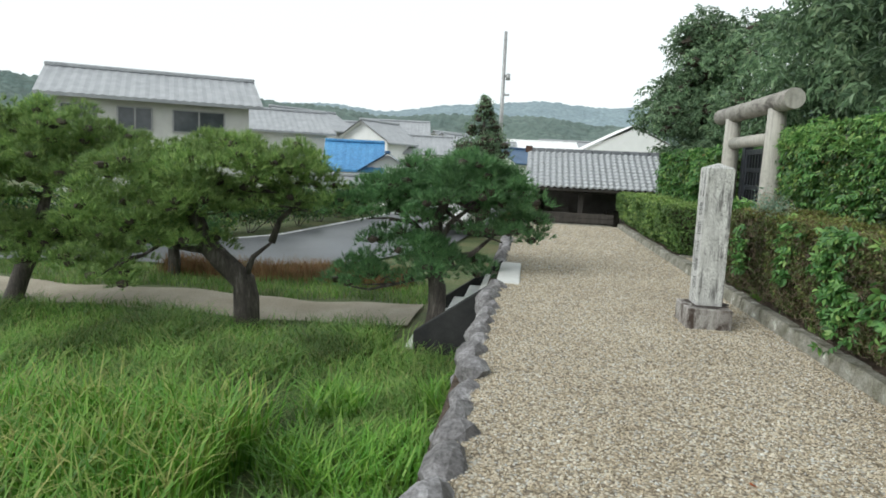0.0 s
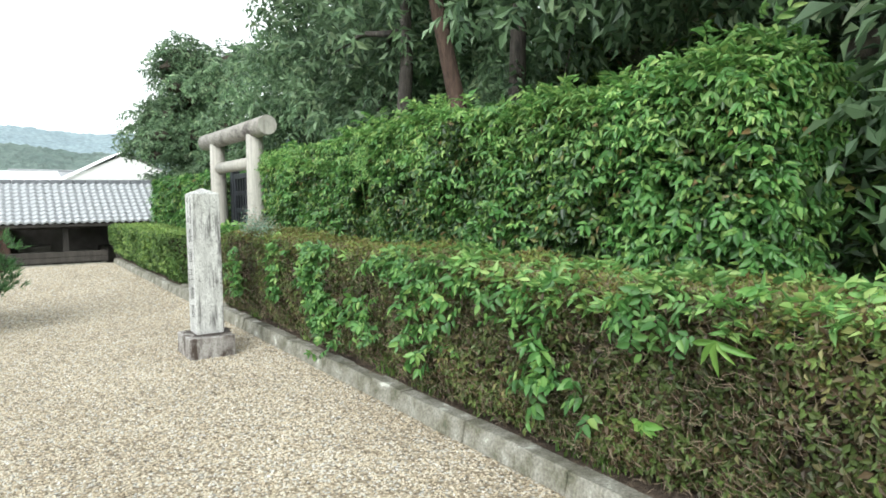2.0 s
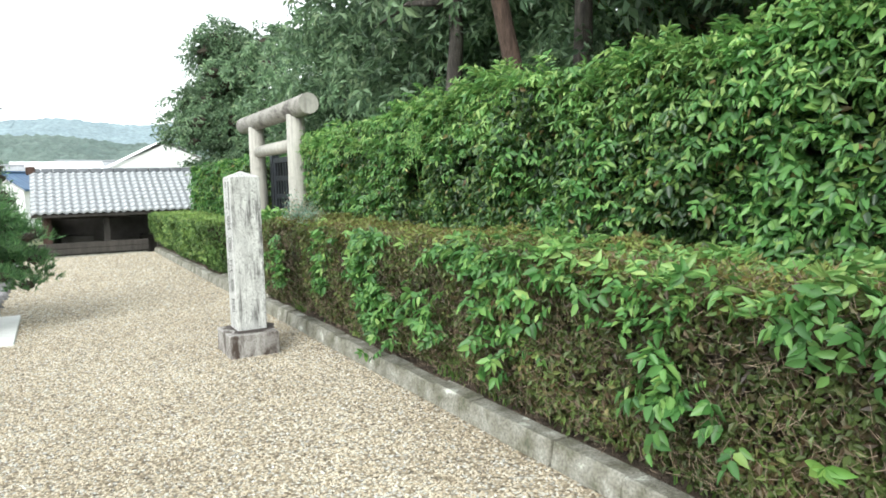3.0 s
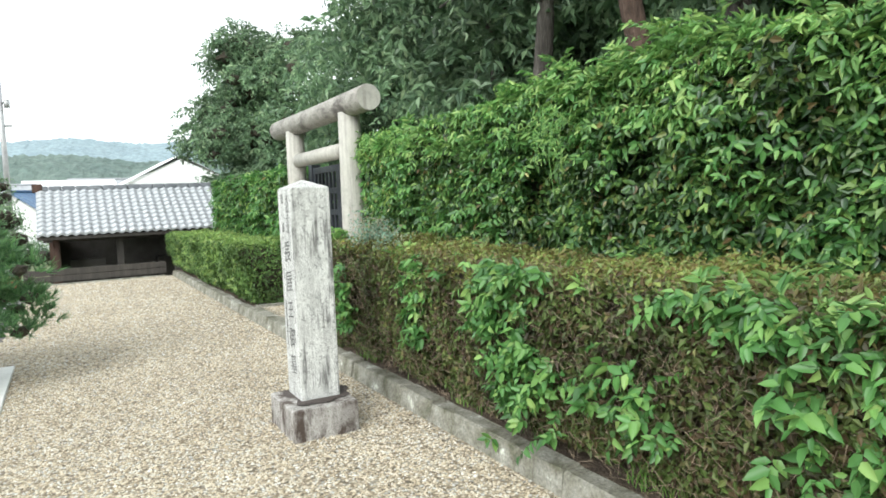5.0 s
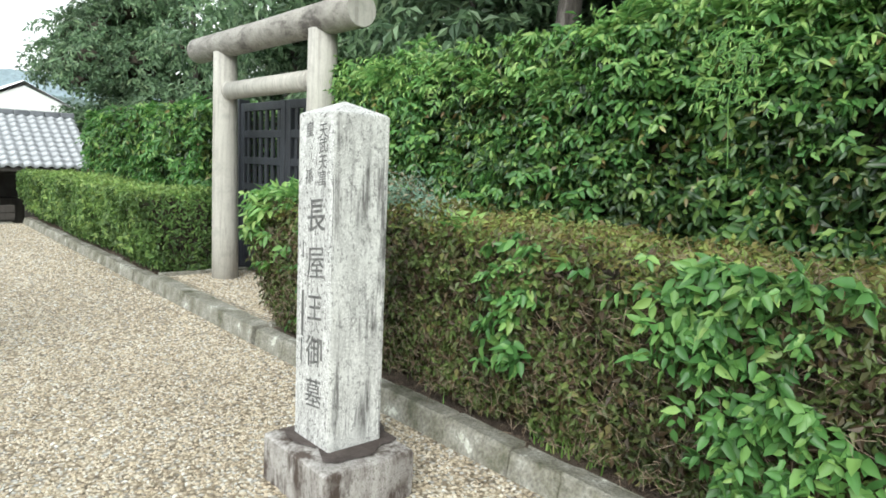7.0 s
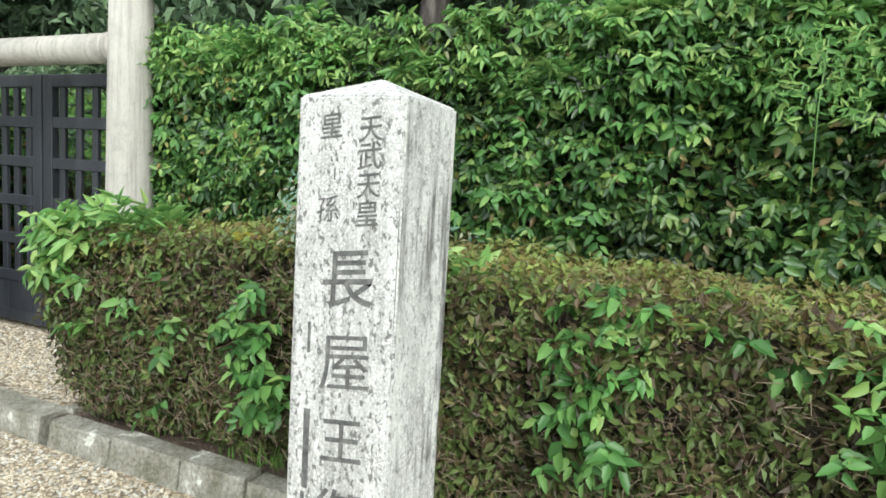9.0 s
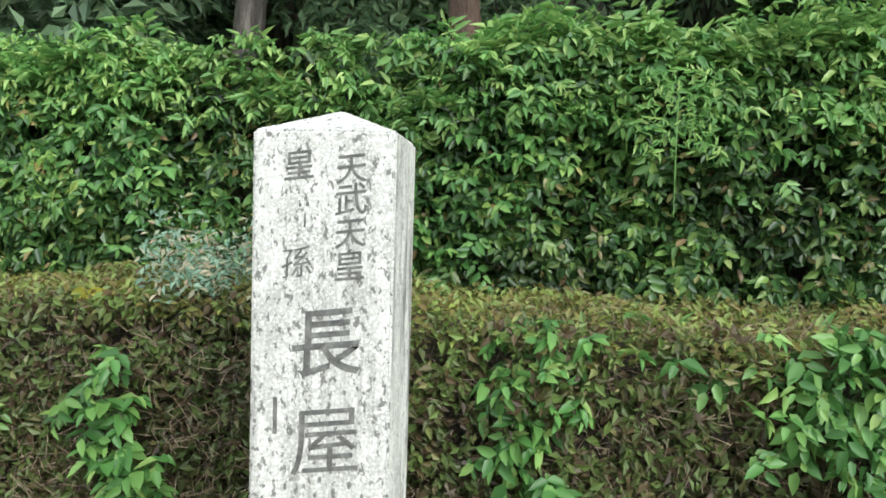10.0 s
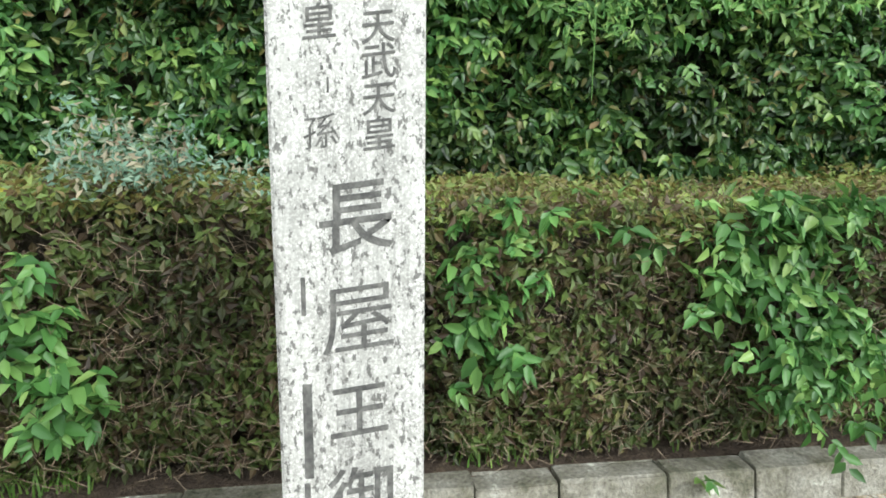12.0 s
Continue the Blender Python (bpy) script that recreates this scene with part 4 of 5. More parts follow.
keep = np.sin(y * 3.3) + np.sin(y * 8.1 + 1) + rng.normal(0, .35, n) > .75
x, y = x[keep], y[keep]
tagged(blades("weeds", "thin grass weeds at the foot of the hedge", x, y, np.full(len(x), .1), rng.uniform(.05, .24, len(x)), .004, M["grass"], .7, 3), category="weeds")


def pebbles(n, x0, x1, y0, y1, z, size):
    """Loose gravel: squashed eight-sided stones, each its own island."""
    c = np.stack([rng.uniform(x0, x1, n), rng.uniform(y0, y1, n), np.full(n, z)], 1)
    o = np.array([[1, 0, -.3], [0, 1, -.3], [-1, 0, -.3], [0, -1, -.3], [.25, .1, .9]], float)
    r = size * rng.uniform(.55, 1.25, (n, 1, 1)) * (o[None] * rng.uniform(.6, 1.2, (n, 5, 1)))
    r[:, :, 2] *= .55
    a = rng.uniform(0, 6.28, n)
    ca, sa = np.cos(a)[:, None], np.sin(a)[:, None]
    tilt = rng.normal(0, .3, (n, 1))
    X = r[:, :, 0] * ca - r[:, :, 1] * sa * .75
    Y = r[:, :, 0] * sa + r[:, :, 1] * ca * .75
    Z = r[:, :, 2] + X * tilt
    v = np.stack([X, Y, Z], 2) + c[:, None]
    f = np.array([[0, 1, 4], [1, 2, 4], [2, 3, 4], [3, 0, 4]])
    return v.reshape(-1, 3), (f[None] + (np.arange(n) * 5)[:, None, None]).reshape(-1, 3)


pv, fv = pebbles(62000, WX + .02, KX, 1.2, 9.5, .003, .0125)
tagged(raw("gravel", pv, fv, M["pebble"]), "loose beige and brown gravel stones", "gravel", kind="stuff")
pv, fv = pebbles(26000, WX + .02, KX, 9.5, 18.7, .003, .017)
tagged(raw("gravel", pv, fv, M["pebble"]), "loose beige gravel towards the far end", "gravel", kind="stuff")
pv, fv = pebbles(5000, KX + .3, 3.7, 9.2, 11.6, .108, .014)
tagged(raw("gravel", pv, fv, M["pebble"]), "gravel on the landing before the gate", "gravel", kind="stuff")


# ---------- trees ----------
def clump_leaves(centres, radii, per, size, flat=.7):
    """Leaf places on and just inside the shells of many clumps."""
    p, n = [], []
    for c, r in zip(centres, radii):
        k = int(per * r * r)
        d = unit(rng.normal(size=(k, 3)))
        d[:, 2] = np.where(d[:, 2] < -.75, -d[:, 2], d[:, 2])
        q = d * r * rng.uniform(.7, 1.12, (k, 1)) * (1 + .25 * bumpy(d * 2 + c, .6)[:, None])
        q[:, 2] *= flat
        p.append(np.asarray(c) + q)
        n.append(d + rng.normal(0, .45, (k, 3)) + np.array([0, 0, .35]))
    return np.concatenate(p), np.concatenate(n)


def shaded_core(thing, centres, radii, share):
    """Solid dark lumps inside the clumps, for the shade within a crown."""
    bm = bmesh.new()
    for c, q in zip(centres, radii):
        made = bmesh.ops.create_icosphere(bm, subdivisions=1, radius=1)["verts"]
        for v in made:
            v.co = Vector(c) + Vector((v.co.x, v.co.y, v.co.z * .65)) * q * share * (1 + .5 * noise.noise(v.co * 1.7 + Vector(c)))
    tagged(hold(part("shaded_core", bm, M["twig"]), thing), "solid dark lumps that give the crown its shaded depth", kind="stuff")


def broad_tree(x, y, height, spread, bottom, trunk_r, bark, clumps, per=260, size=.135, lean=(0, 0), core=0.0, label="tall broad-leaved tree with dark dense foliage"):
    """A tapered trunk with limbs, and a crown of leaf clumps between bottom and height."""
    z0 = float(hilly(np.array(x), np.array(y)))
    thing = empty("tree", (x, y, z0), label, "tree", "trees of the wood")
    top = Vector((x + lean[0], y + lean[1], z0 + height * .9))
    pts = [Vector((x, y, z0 - .2)).lerp(top, t) + Vector((.12 * math.sin(5 * t + x), .12 * math.sin(4 * t + y), 0)) for t in np.linspace(0, 1, 7)]
    hold(part("trunk", tube(bmesh.new(), pts, [trunk_r * (1.15 - .9 * t) for t in np.linspace(0, 1, 7)], 10), bark, smooth=True), thing)
    centres, radii = [], []
    for k in range(clumps):
        u = rng.uniform(0, 1)
        z = z0 + bottom + (height - bottom) * u
        wide = spread * math.sqrt(max(.08, 1 - (2 * u - .75) ** 2 / 1.7))
        a, q = rng.uniform(0, 6.283), math.sqrt(rng.uniform(.1, 1))
        centres.append((x + lean[0] * u * .3 + wide * q * math.cos(a), y + lean[1] * u + wide * q * math.sin(a), z))
        radii.append(rng.uniform(.4, 1.0) * (.62 + spread * .17))
    for c in centres[:7]:
        s = pts[2].lerp(pts[6], min(.95, max(.05, (c[2] - z0) / height * .75)))
        mid = s.lerp(Vector(c), .5) + Vector((0, 0, .15))
        hold(part("limb", tube(bmesh.new(), [s, mid, Vector(c)], [trunk_r * .42, trunk_r * .28, trunk_r * .1], 6), bark, smooth=True), thing)
    if core:
        shaded_core(thing, centres, radii, core)
    p, n = clump_leaves(centres, radii, per / 3.4, size)
    p, n, w, ax = sprays(p, n + np.array([0, 0, -.35]), size * 1.5, size * 1.1, 5, .6, .3, .7)
    v, f = leaf_mesh(p, n, w, .42, .25, False, 0, ax)
    tagged(hold(raw("crown", v, f, M["wood_leaf"]), thing), "dark glossy leaves in loose clumps", kind="stuff")
    return thing


random.seed(3)
broad_tree(5.35, 22.6, 7.3, 1.6, .9, .16, M["bark"], 66, 1150, .115, core=.5)
broad_tree(6.65, 20.9, 6.9, 1.5, .8, .15, M["bark"], 38, 800, .12, core=.45)
broad_tree(9.5, 18.8, 5.5, 2.4, .8, .17, M["bark"], 52, 480)
broad_tree(7.1, 16.6, 4.5, 1.9, .4, .15, M["bark"], 50, 560)
broad_tree(9.0, 13.6, 5.0, 2.7, .6, .18, M["bark"], 48, 460)
broad_tree(5.1, 8.4, 6.6, 1.9, 2.9, .135, M["bark"], 24, 360)
broad_tree(5.5, 6.6, 7.0, 1.9, 3.2, .125, M["red_bark"], 22, 360, lean=(-1.7, .3), label="tall tree with a bare reddish-brown trunk")
broad_tree(5.36, 6.02, 6.6, 2.1, 2.6, .13, M["bark"], 26, 360)
broad_tree(6.8, 11.6, 4.9, 2.5, .3, .15, M["bark"], 48, 520)
broad_tree(8.0, 9.2, 6.0, 2.6, .5, .16, M["bark"], 52, 340)
broad_tree(8.2, 4.6, 6.0, 2.6, .5, .16, M["bark"], 52, 340)
broad_tree(6.2, 2.4, 7.2, 2.5, 1.6, .15, M["bark"], 44, 420, core=.3)
broad_tree(5.5, .1, 7.0, 2.3, .9, .15, M["bark"], 46, 420, core=.3)
broad_tree(7.6, -1.2, 7.5, 2.8, .6, .16, M["bark"], 42, 330, core=.3)
broad_tree(5.6, -3.4, 7.0, 2.4, .8, .15, M["bark"], 32, 330, core=.3)
broad_tree(11.5, 16.5, 5.5, 3.4, .6, .2, M["bark"], 42, 220, .22)
broad_tree(11.0, 11.5, 5.5, 3.4, .6, .2, M["bark"], 42, 220, .22)
broad_tree(10.6, 6.5, 5.5, 3.4, .6, .2, M["bark"], 42, 220, .22)
broad_tree(10.6, 1.5, 5.5, 3.4, .6, .2, M["bark"], 42, 220, .22)


def shrub(x, y, r, h, mat, label):
    z0 = float(hilly(np.array(x), np.array(y)))
    thing = empty("shrub", (x, y, z0), label, "shrub", "undergrowth of the wood")
    k = 13
    c = [(x + rng.normal(0, r * .5), y + rng.normal(0, r * .5), z0 + rng.uniform(.25, .9) * h) for _ in range(k)]
    for q in c[:4]:
        hold(part("stem", tube(bmesh.new(), [(x, y, z0 - .1), q], [.02, .008], 5), M["bark"]), thing)
    p, n = clump_leaves(c, [r * .5] * k, 900, .1)
    v, f = leaf_mesh(p, n, rng.uniform(.7, 1.3, len(p)) * .12, .4, .25, False)
    tagged(hold(raw("foliage", v, f, mat), thing), "loose undergrowth leaves", kind="stuff")


for k, (x, y) in enumerate([(5.3, 9.8), (5.2, 11.2), (5.6, 13), (5.4, 14.8), (5.2, 8.9), (5.3, 4.6), (5.2, 3.6), (5.0, 1.0), (5.2, -.6), (5.4, 16.6), (6.3, 9.6), (7.6, 7.2), (6.4, 12.2), (6.6, 4.2)]):
    shrub(x, y, .75, 1.5, M["fresh_leaf"] if k in (1, 4) else M["tall_leaf"] if k % 2 else M["wood_leaf"], "leafy undergrowth shrub behind the tall hedge")
for x, y in [(4.95, 5.1), (5.2, 5.7), (5.0, 7.7), (4.9, 3.3), (5.1, 4.2), (5.0, 2.4), (6.0, 7.6), (5.9, 6.4), (4.75, 1.0), (4.5, .1), (5.0, 1.6)]:
    shrub(x, y, .62, 2.1 if x < 5.5 else 2.8, M["tall_leaf"] if y < 2 else M["wood_leaf"], "tall leafy undergrowth behind the hedge")
n = 9000
x, y = rng.uniform(4.65, 7.0, n), rng.uniform(5.0, 8.6, n)
tagged(blades("mound_grass", "long bright grass on the mound behind the hedge", x, y, hilly(x, y), rng.uniform(.25, .6, n), .007, M["grass"], .6, 3), category="grass")


def pine(base, spine, branches, pads, needle, label, seed):
    """A trained garden pine: bent rough trunk, branches, flat pads of needle tufts."""
    thing = empty("pine_tree", base, label, "pine tree", "garden pines")
    pts = [Vector(base) - Vector((0, 0, .15))] + [Vector(q) for q in spine]
    fine = []
    for a, b in zip(pts, pts[1:]):
        fine += [a.lerp(b, t) for t in (0, .33, .66)]
    fine.append(pts[-1])
    r0 = .125 if seed != 2 else .17
    bm = tube(bmesh.new(), [q + Vector(noise.noise_vector(q * 2.3)) * .05 for q in fine], [r0 * (1.15 - .75 * i / len(fine)) for i in range(len(fine))], 12)
    for v in bm.verts:
        v.co += Vector(noise.noise_vector(v.co * 14)) * .024 + Vector(noise.noise_vector(v.co * 5)) * .03
    hold(part("trunk", bm, M["bark"], smooth=True), thing)
    for a, b in branches:
        a, b = Vector(a), Vector(b)
        mid = a.lerp(b, .5) + Vector((rng.normal(0, .08), rng.normal(0, .08), rng.uniform(-.1, .1)))
        hold(part("branch", tube(bmesh.new(), [a, mid, b], [.06, .04, .02], 8), M["bark"], smooth=True), thing)
    for x, y, z, rx, rz in pads:
        s = min(fine, key=lambda q: (q - Vector((x, y, z))).length)
        b = Vector((x, y, z - rz * .5))
        mid = s.lerp(b, .55) + Vector((0, 0, -.06))
        hold(part("branch", tube(bmesh.new(), [s, mid, b], [.034, .022, .01], 6), M["bark"], smooth=True), thing)
        for _ in range(2):                                # forked twigs under the pad
            e = b + Vector((rng.uniform(-.6, .6) * rx, rng.uniform(-.45, .45) * rx, rng.uniform(-.1, .5) * rz))
            hold(part("branch", tube(bmesh.new(), [mid, mid.lerp(e, .5) + Vector((0, 0, rng.uniform(-.08, .1))), e], [.026, .018, .007], 5), M["bark"], smooth=True), thing)
        p, d = [], []
        sub = max(9, int(rx * rx * 40))
        inside = []
        for _ in range(sub):                              # each pad is a cluster of small cushions
            a, q = rng.uniform(0, 6.283), math.sqrt(rng.uniform(0, 1))
            c = np.array([x + rx * q * math.cos(a) * .9, y + rx * .75 * q * math.sin(a), z + rz * .75 * (1 - 1.4 * q * q) + rng.uniform(-.6, .6) * rz])
            inside.append(tuple(c + np.array([0, 0, .02])))
            k = 44
            u = unit(rng.normal(size=(k, 3)))
            u[:, 2] = np.abs(u[:, 2]) - .25
            w = rng.uniform(.19, .32)
            p.append(c + u * np.array([w, w, w * .75]) * rng.uniform(.5, 1, (k, 1)))
            d.append(unit(u + np.array([0, 0, .75])))
        p, d = np.concatenate(p), np.concatenate(d)
        per = 10
        p, d = np.repeat(p, per, 0), np.repeat(d, per, 0)
        d = unit(d + rng.normal(0, .42, d.shape))
        ln = rng.uniform(.07, .13, (len(p), 1))
        side = unit(np.cross(d, rng.normal(size=d.shape))) * .0055
        v = np.stack([p - side, p + side, p + d * ln], 1).reshape(-1, 3)
        shaded_core(thing, inside[::2], [.085] * len(inside[::2]), 1.0)
        tagged(hold(raw("needles", v, np.arange(len(v)).reshape(-1, 3), needle), thing), kind="stuff")
    return thing


pine((-1.23, 9.45, LOW), [(-1.2, 9.45, -.31), (-1.24, 9.44, .28), (-1.2, 9.45, .75), (-1.1, 9.46, 1.1)], [((-1.24, 9.44, .28), (-1.75, 9.35, .8)), ((-1.24, 9.44, .3), (-.7, 9.5, .95)), ((-1.2, 9.45, .1), (-.4, 9.5, .5))],
     [(-1.13, 9.46, 1.2, 1.1, .34), (-1.93, 9.33, .85, .85, .36), (-.63, 9.51, 1.05, .95, .36), (-.26, 9.53, .57, .74, .33), (-2.29, 9.25, -.18, .54, .25), (-1.07, 9.3, .02, .7, .25), (-1.7, 9.37, .26, .66, .23), (-1.3, 10.0, 1.0, .8, .3)],
     M["needle"], "trained garden pine with dark green needle pads beside the steps", 1)
pine((-3.92, 8.96, LOW), [(-3.97, 8.94, -.33), (-4.41, 8.73, .13), (-4.65, 8.61, .75), (-4.5, 8.7, 1.15)], [((-3.97, 8.94, -.3), (-3.62, 9.08, .26)), ((-3.62, 9.08, .26), (-3.18, 9.24, .94)), ((-4.41, 8.73, .13), (-5.1, 8.4, .3))],
     [(-4.21, 8.83, 1.36, 1.2, .3), (-3.41, 9.16, 1.2, .76, .42), (-5.09, 8.36, 1.1, 1.1, .28), (-4.68, 8.59, .85, .93, .3), (-3.14, 9.26, .9, .55, .34), (-5.42, 8.15, .71, .72, .25), (-4.87, 8.48, .37, .81, .32), (-5.65, 7.99, -.08, .51, .25), (-4.0, 8.93, .91, .68, .25)],
     M["needle_light"], "spreading garden pine with a thick scarred trunk", 2)
pine((-7.79, 8.86, LOW), [(-7.47, 9.13, .03), (-7.38, 9.21, .47), (-7.14, 9.38, 1.4)], [((-7.47, 9.13, .03), (-6.9, 9.5, .1))],
     [(-7.2, 9.34, 1.68, 1.2, .38), (-7.66, 8.97, 1.35, 1.02, .45), (-6.63, 9.75, 1.5, .7, .3), (-7.45, 9.14, .99, 1.32, .43), (-7.05, 9.45, -.07, 1.22, .31), (-7.7, 8.94, .12, .81, .36), (-8.19, 8.5, 1.13, 1.02, .61)],
     M["needle_light"], "large garden pine leaning over the grass", 3)
pine((-7.05, 12.42, LOW), [(-7.02, 12.44, -.42), (-7.0, 12.4, .1)], [], [(-7.09, 12.4, -.1, 1.1, .34), (-6.6, 12.5, .35, .8, .3)], M["needle"], "small pine on the verge of the track", 4)


def conifer(x, y, z0, height, r, label):
    thing = empty("conifer", (x, y, z0), label, "conifer")
    hold(part("trunk", tube(bmesh.new(), [(x, y, z0), (x, y, z0 + height * .97)], [.16, .02], 8), M["bark"]), thing)
    c, rr = [], []
    for k in range(120):
        u = rng.uniform(.12, 1) ** .8
        a, q = rng.uniform(0, 6.283), r * (1.02 - u) * rng.uniform(.55, 1)
        c.append((x + q * math.cos(a), y + q * math.sin(a), z0 + height * u))
        rr.append(.18 + .42 * (1 - u))
    shaded_core(thing, c, rr, .6)
    p, n = clump_leaves(c, rr, 640, .1, .8)
    v, f = leaf_mesh(p, n, rng.uniform(.08, .17, len(p)), .3, .1, False, .3)
    tagged(hold(raw("crown", v, f, M["wood_leaf"]), thing), kind="stuff")


conifer(-1.6, 23.7, LOW, 4.9, 2.3, "dark pointed conifer beyond the shed")


# ---------- tiled shed at the end of the path ----------
def tile_mesh(w, l, mat):
    """One wavy roof tile: its cross-section rises and dips, its lower edge is thick. Runs down along -y."""
    bm = bmesh.new()
    xs = np.linspace(0, 1, 8)
    prof = [(x * w, .022 * math.sin(x * 2 * math.pi - 2.2) + .02) for x in xs]
    rows = [[bm.verts.new((x, y, z + dz)) for x, z in prof] for y, dz in ((0, -.02), (-l, .056), (-l, -.02))]
    for a, b in zip(rows, rows[1:]):
        for k in range(7):
            bm.faces.new((a[k], b[k], b[k + 1], a[k + 1]))
    me = bpy.data.meshes.new("tile")
    bm.to_mesh(me)
    bm.free()
    me.shade_smooth()
    me.materials.append(mat)
    return me


def shed():
    thing = empty("tiled_shed", (2.05, 21.5, LOW), "low open shed with a grey tiled gable roof", "shed")
    x0, x1, ye, yr, ze, zr = .0, 4.05, 19.55, 21.5, 1.03, 2.08
    yb = 2 * yr - ye
    for y, x in [(19.95, .35), (19.95, 1.65), (19.95, 2.9), (19.95, 3.8)]:
        hold(part("post", box(bmesh.new(), x - .07, y - .07, LOW - .1, x + .07, y + .07, 1.2, .006), M["red_wood"] if x < .5 else M["wood"]), thing)
    hold(part("front_beam", box(bmesh.new(), x0 + .1, 19.9, .86, x1 - .1, 20.04, 1.04, .006), M["wood"]), thing)
    hold(part("back_wall", box(bmesh.new(), x0 + .2, 21.9, LOW - .1, x1 - .2, 22.0, 1.8), M["shade"], label="back wall coloured dark for the shed's inner shade"), thing)
    hold(part("side_wall", box(bmesh.new(), x1 - .3, 19.95, LOW - .1, x1 - .2, 21.9, 1.2), M["wood"]), thing)
    hold(part("side_wall", box(bmesh.new(), x0 + .2, 20.6, LOW - .1, x0 + .3, 21.9, 1.2), M["red_wood"]), thing)
    for k, (a, b, h) in enumerate([(.6, 1.4, .75), (1.8, 2.5, .55), (2.6, 3.5, .7)]):
        hold(part("shelf", box(bmesh.new(), a, 21.3, LOW, b, 21.8, LOW + h + .6, .01), M["wood"] if k else M["shade"]), thing)
    for sgn, y in ((-1, ye), (1, yb)):
        bm = bmesh.new()
        q = [bm.verts.new(c) for c in ((x0, y, ze - .03), (x1, y, ze - .03), (x1, yr, zr - .03), (x0, yr, zr - .03), (x0, y, ze - .1), (x1, y, ze - .1), (x1, yr, zr - .1), (x0, yr, zr - .1))]
        for face in ((0, 1, 2, 3), (7, 6, 5, 4), (0, 4, 5, 1), (1, 5, 6, 2), (2, 6, 7, 3), (3, 7, 4, 0)):
            bm.faces.new([q[i] for i in face])
        bmesh.ops.recalc_face_normals(bm, faces=bm.faces)
        hold(part("roof_deck", bm, M["wood"]), thing)
    slope = math.degrees(math.atan2(zr - ze, yr - ye))
    run = math.hypot(zr - ze, yr - ye)
    cols, rows = 22, 11
    w, l = (x1 - x0) / cols, run / rows
    me = tile_mesh(w, l + .05, M["shed_tile"])
    for i in range(cols):
        for j in range(rows):
            s = (j + 1) / rows
            lay(me, "tile", thing, pose(x0 + i * w, ye + (yr - ye) * s, ze + (zr - ze) * s + .01, slope, 0, 0))
    for k in range(14):
        a = x0 - .03 + (x1 - x0 + .06) * k / 14
        hold(part("ridge_tile", box(bmesh.new(), a, yr - .11, zr - .02, a + (x1 - x0 + .06) / 14 - .006, yr + .11, zr + .11, .03, 2), M["ridge"]), thing)
    hold(part("ridge_end", box(bmesh.new(), x0 - .08, yr - .13, zr - .05, x0 + .14, yr + .13, zr + .16, .03, 2), M["red_wood"], label="brown ridge-end ornament"), thing)
    return thing


shed()


def fence():
    thing = empty("board_fence", (1.1, 18.85, 0), "low dark board barrier across the end of the path", "fence")
    for k, x in enumerate(np.linspace(-.2, 2.42, 7)):
        hold(part("post", box(bmesh.new(), x - .03, 18.88, -.3, x + .03, 18.94, .33, .005), M["wood"]), thing)
    for k, z in enumerate((.06, .2)):
        hold(part("board", box(bmesh.new(), -.28, 18.84, z, 2.5, 18.87, z + .13, .004), M["wood"]), thing)
    hold(part("footing", box(bmesh.new(), -.25, 18.7, -.1, 2.46, 18.83, .025, .01), M["kerb"], label="pale stone footing"), thing)


fence()
red = empty("red_box", (-.5, 18.9, LOW), "brick-red box on a post by the shed", "post box")
hold(part("post", box(bmesh.new(), -.56, 18.85, LOW - .1, -.44, 18.95, -.3, .005), M["metal"]), red)
hold(part("box", box(bmesh.new(), -.66, 18.76, -.32, -.34, 19.04, .22, .02, 2), M["red_paint"]), red)


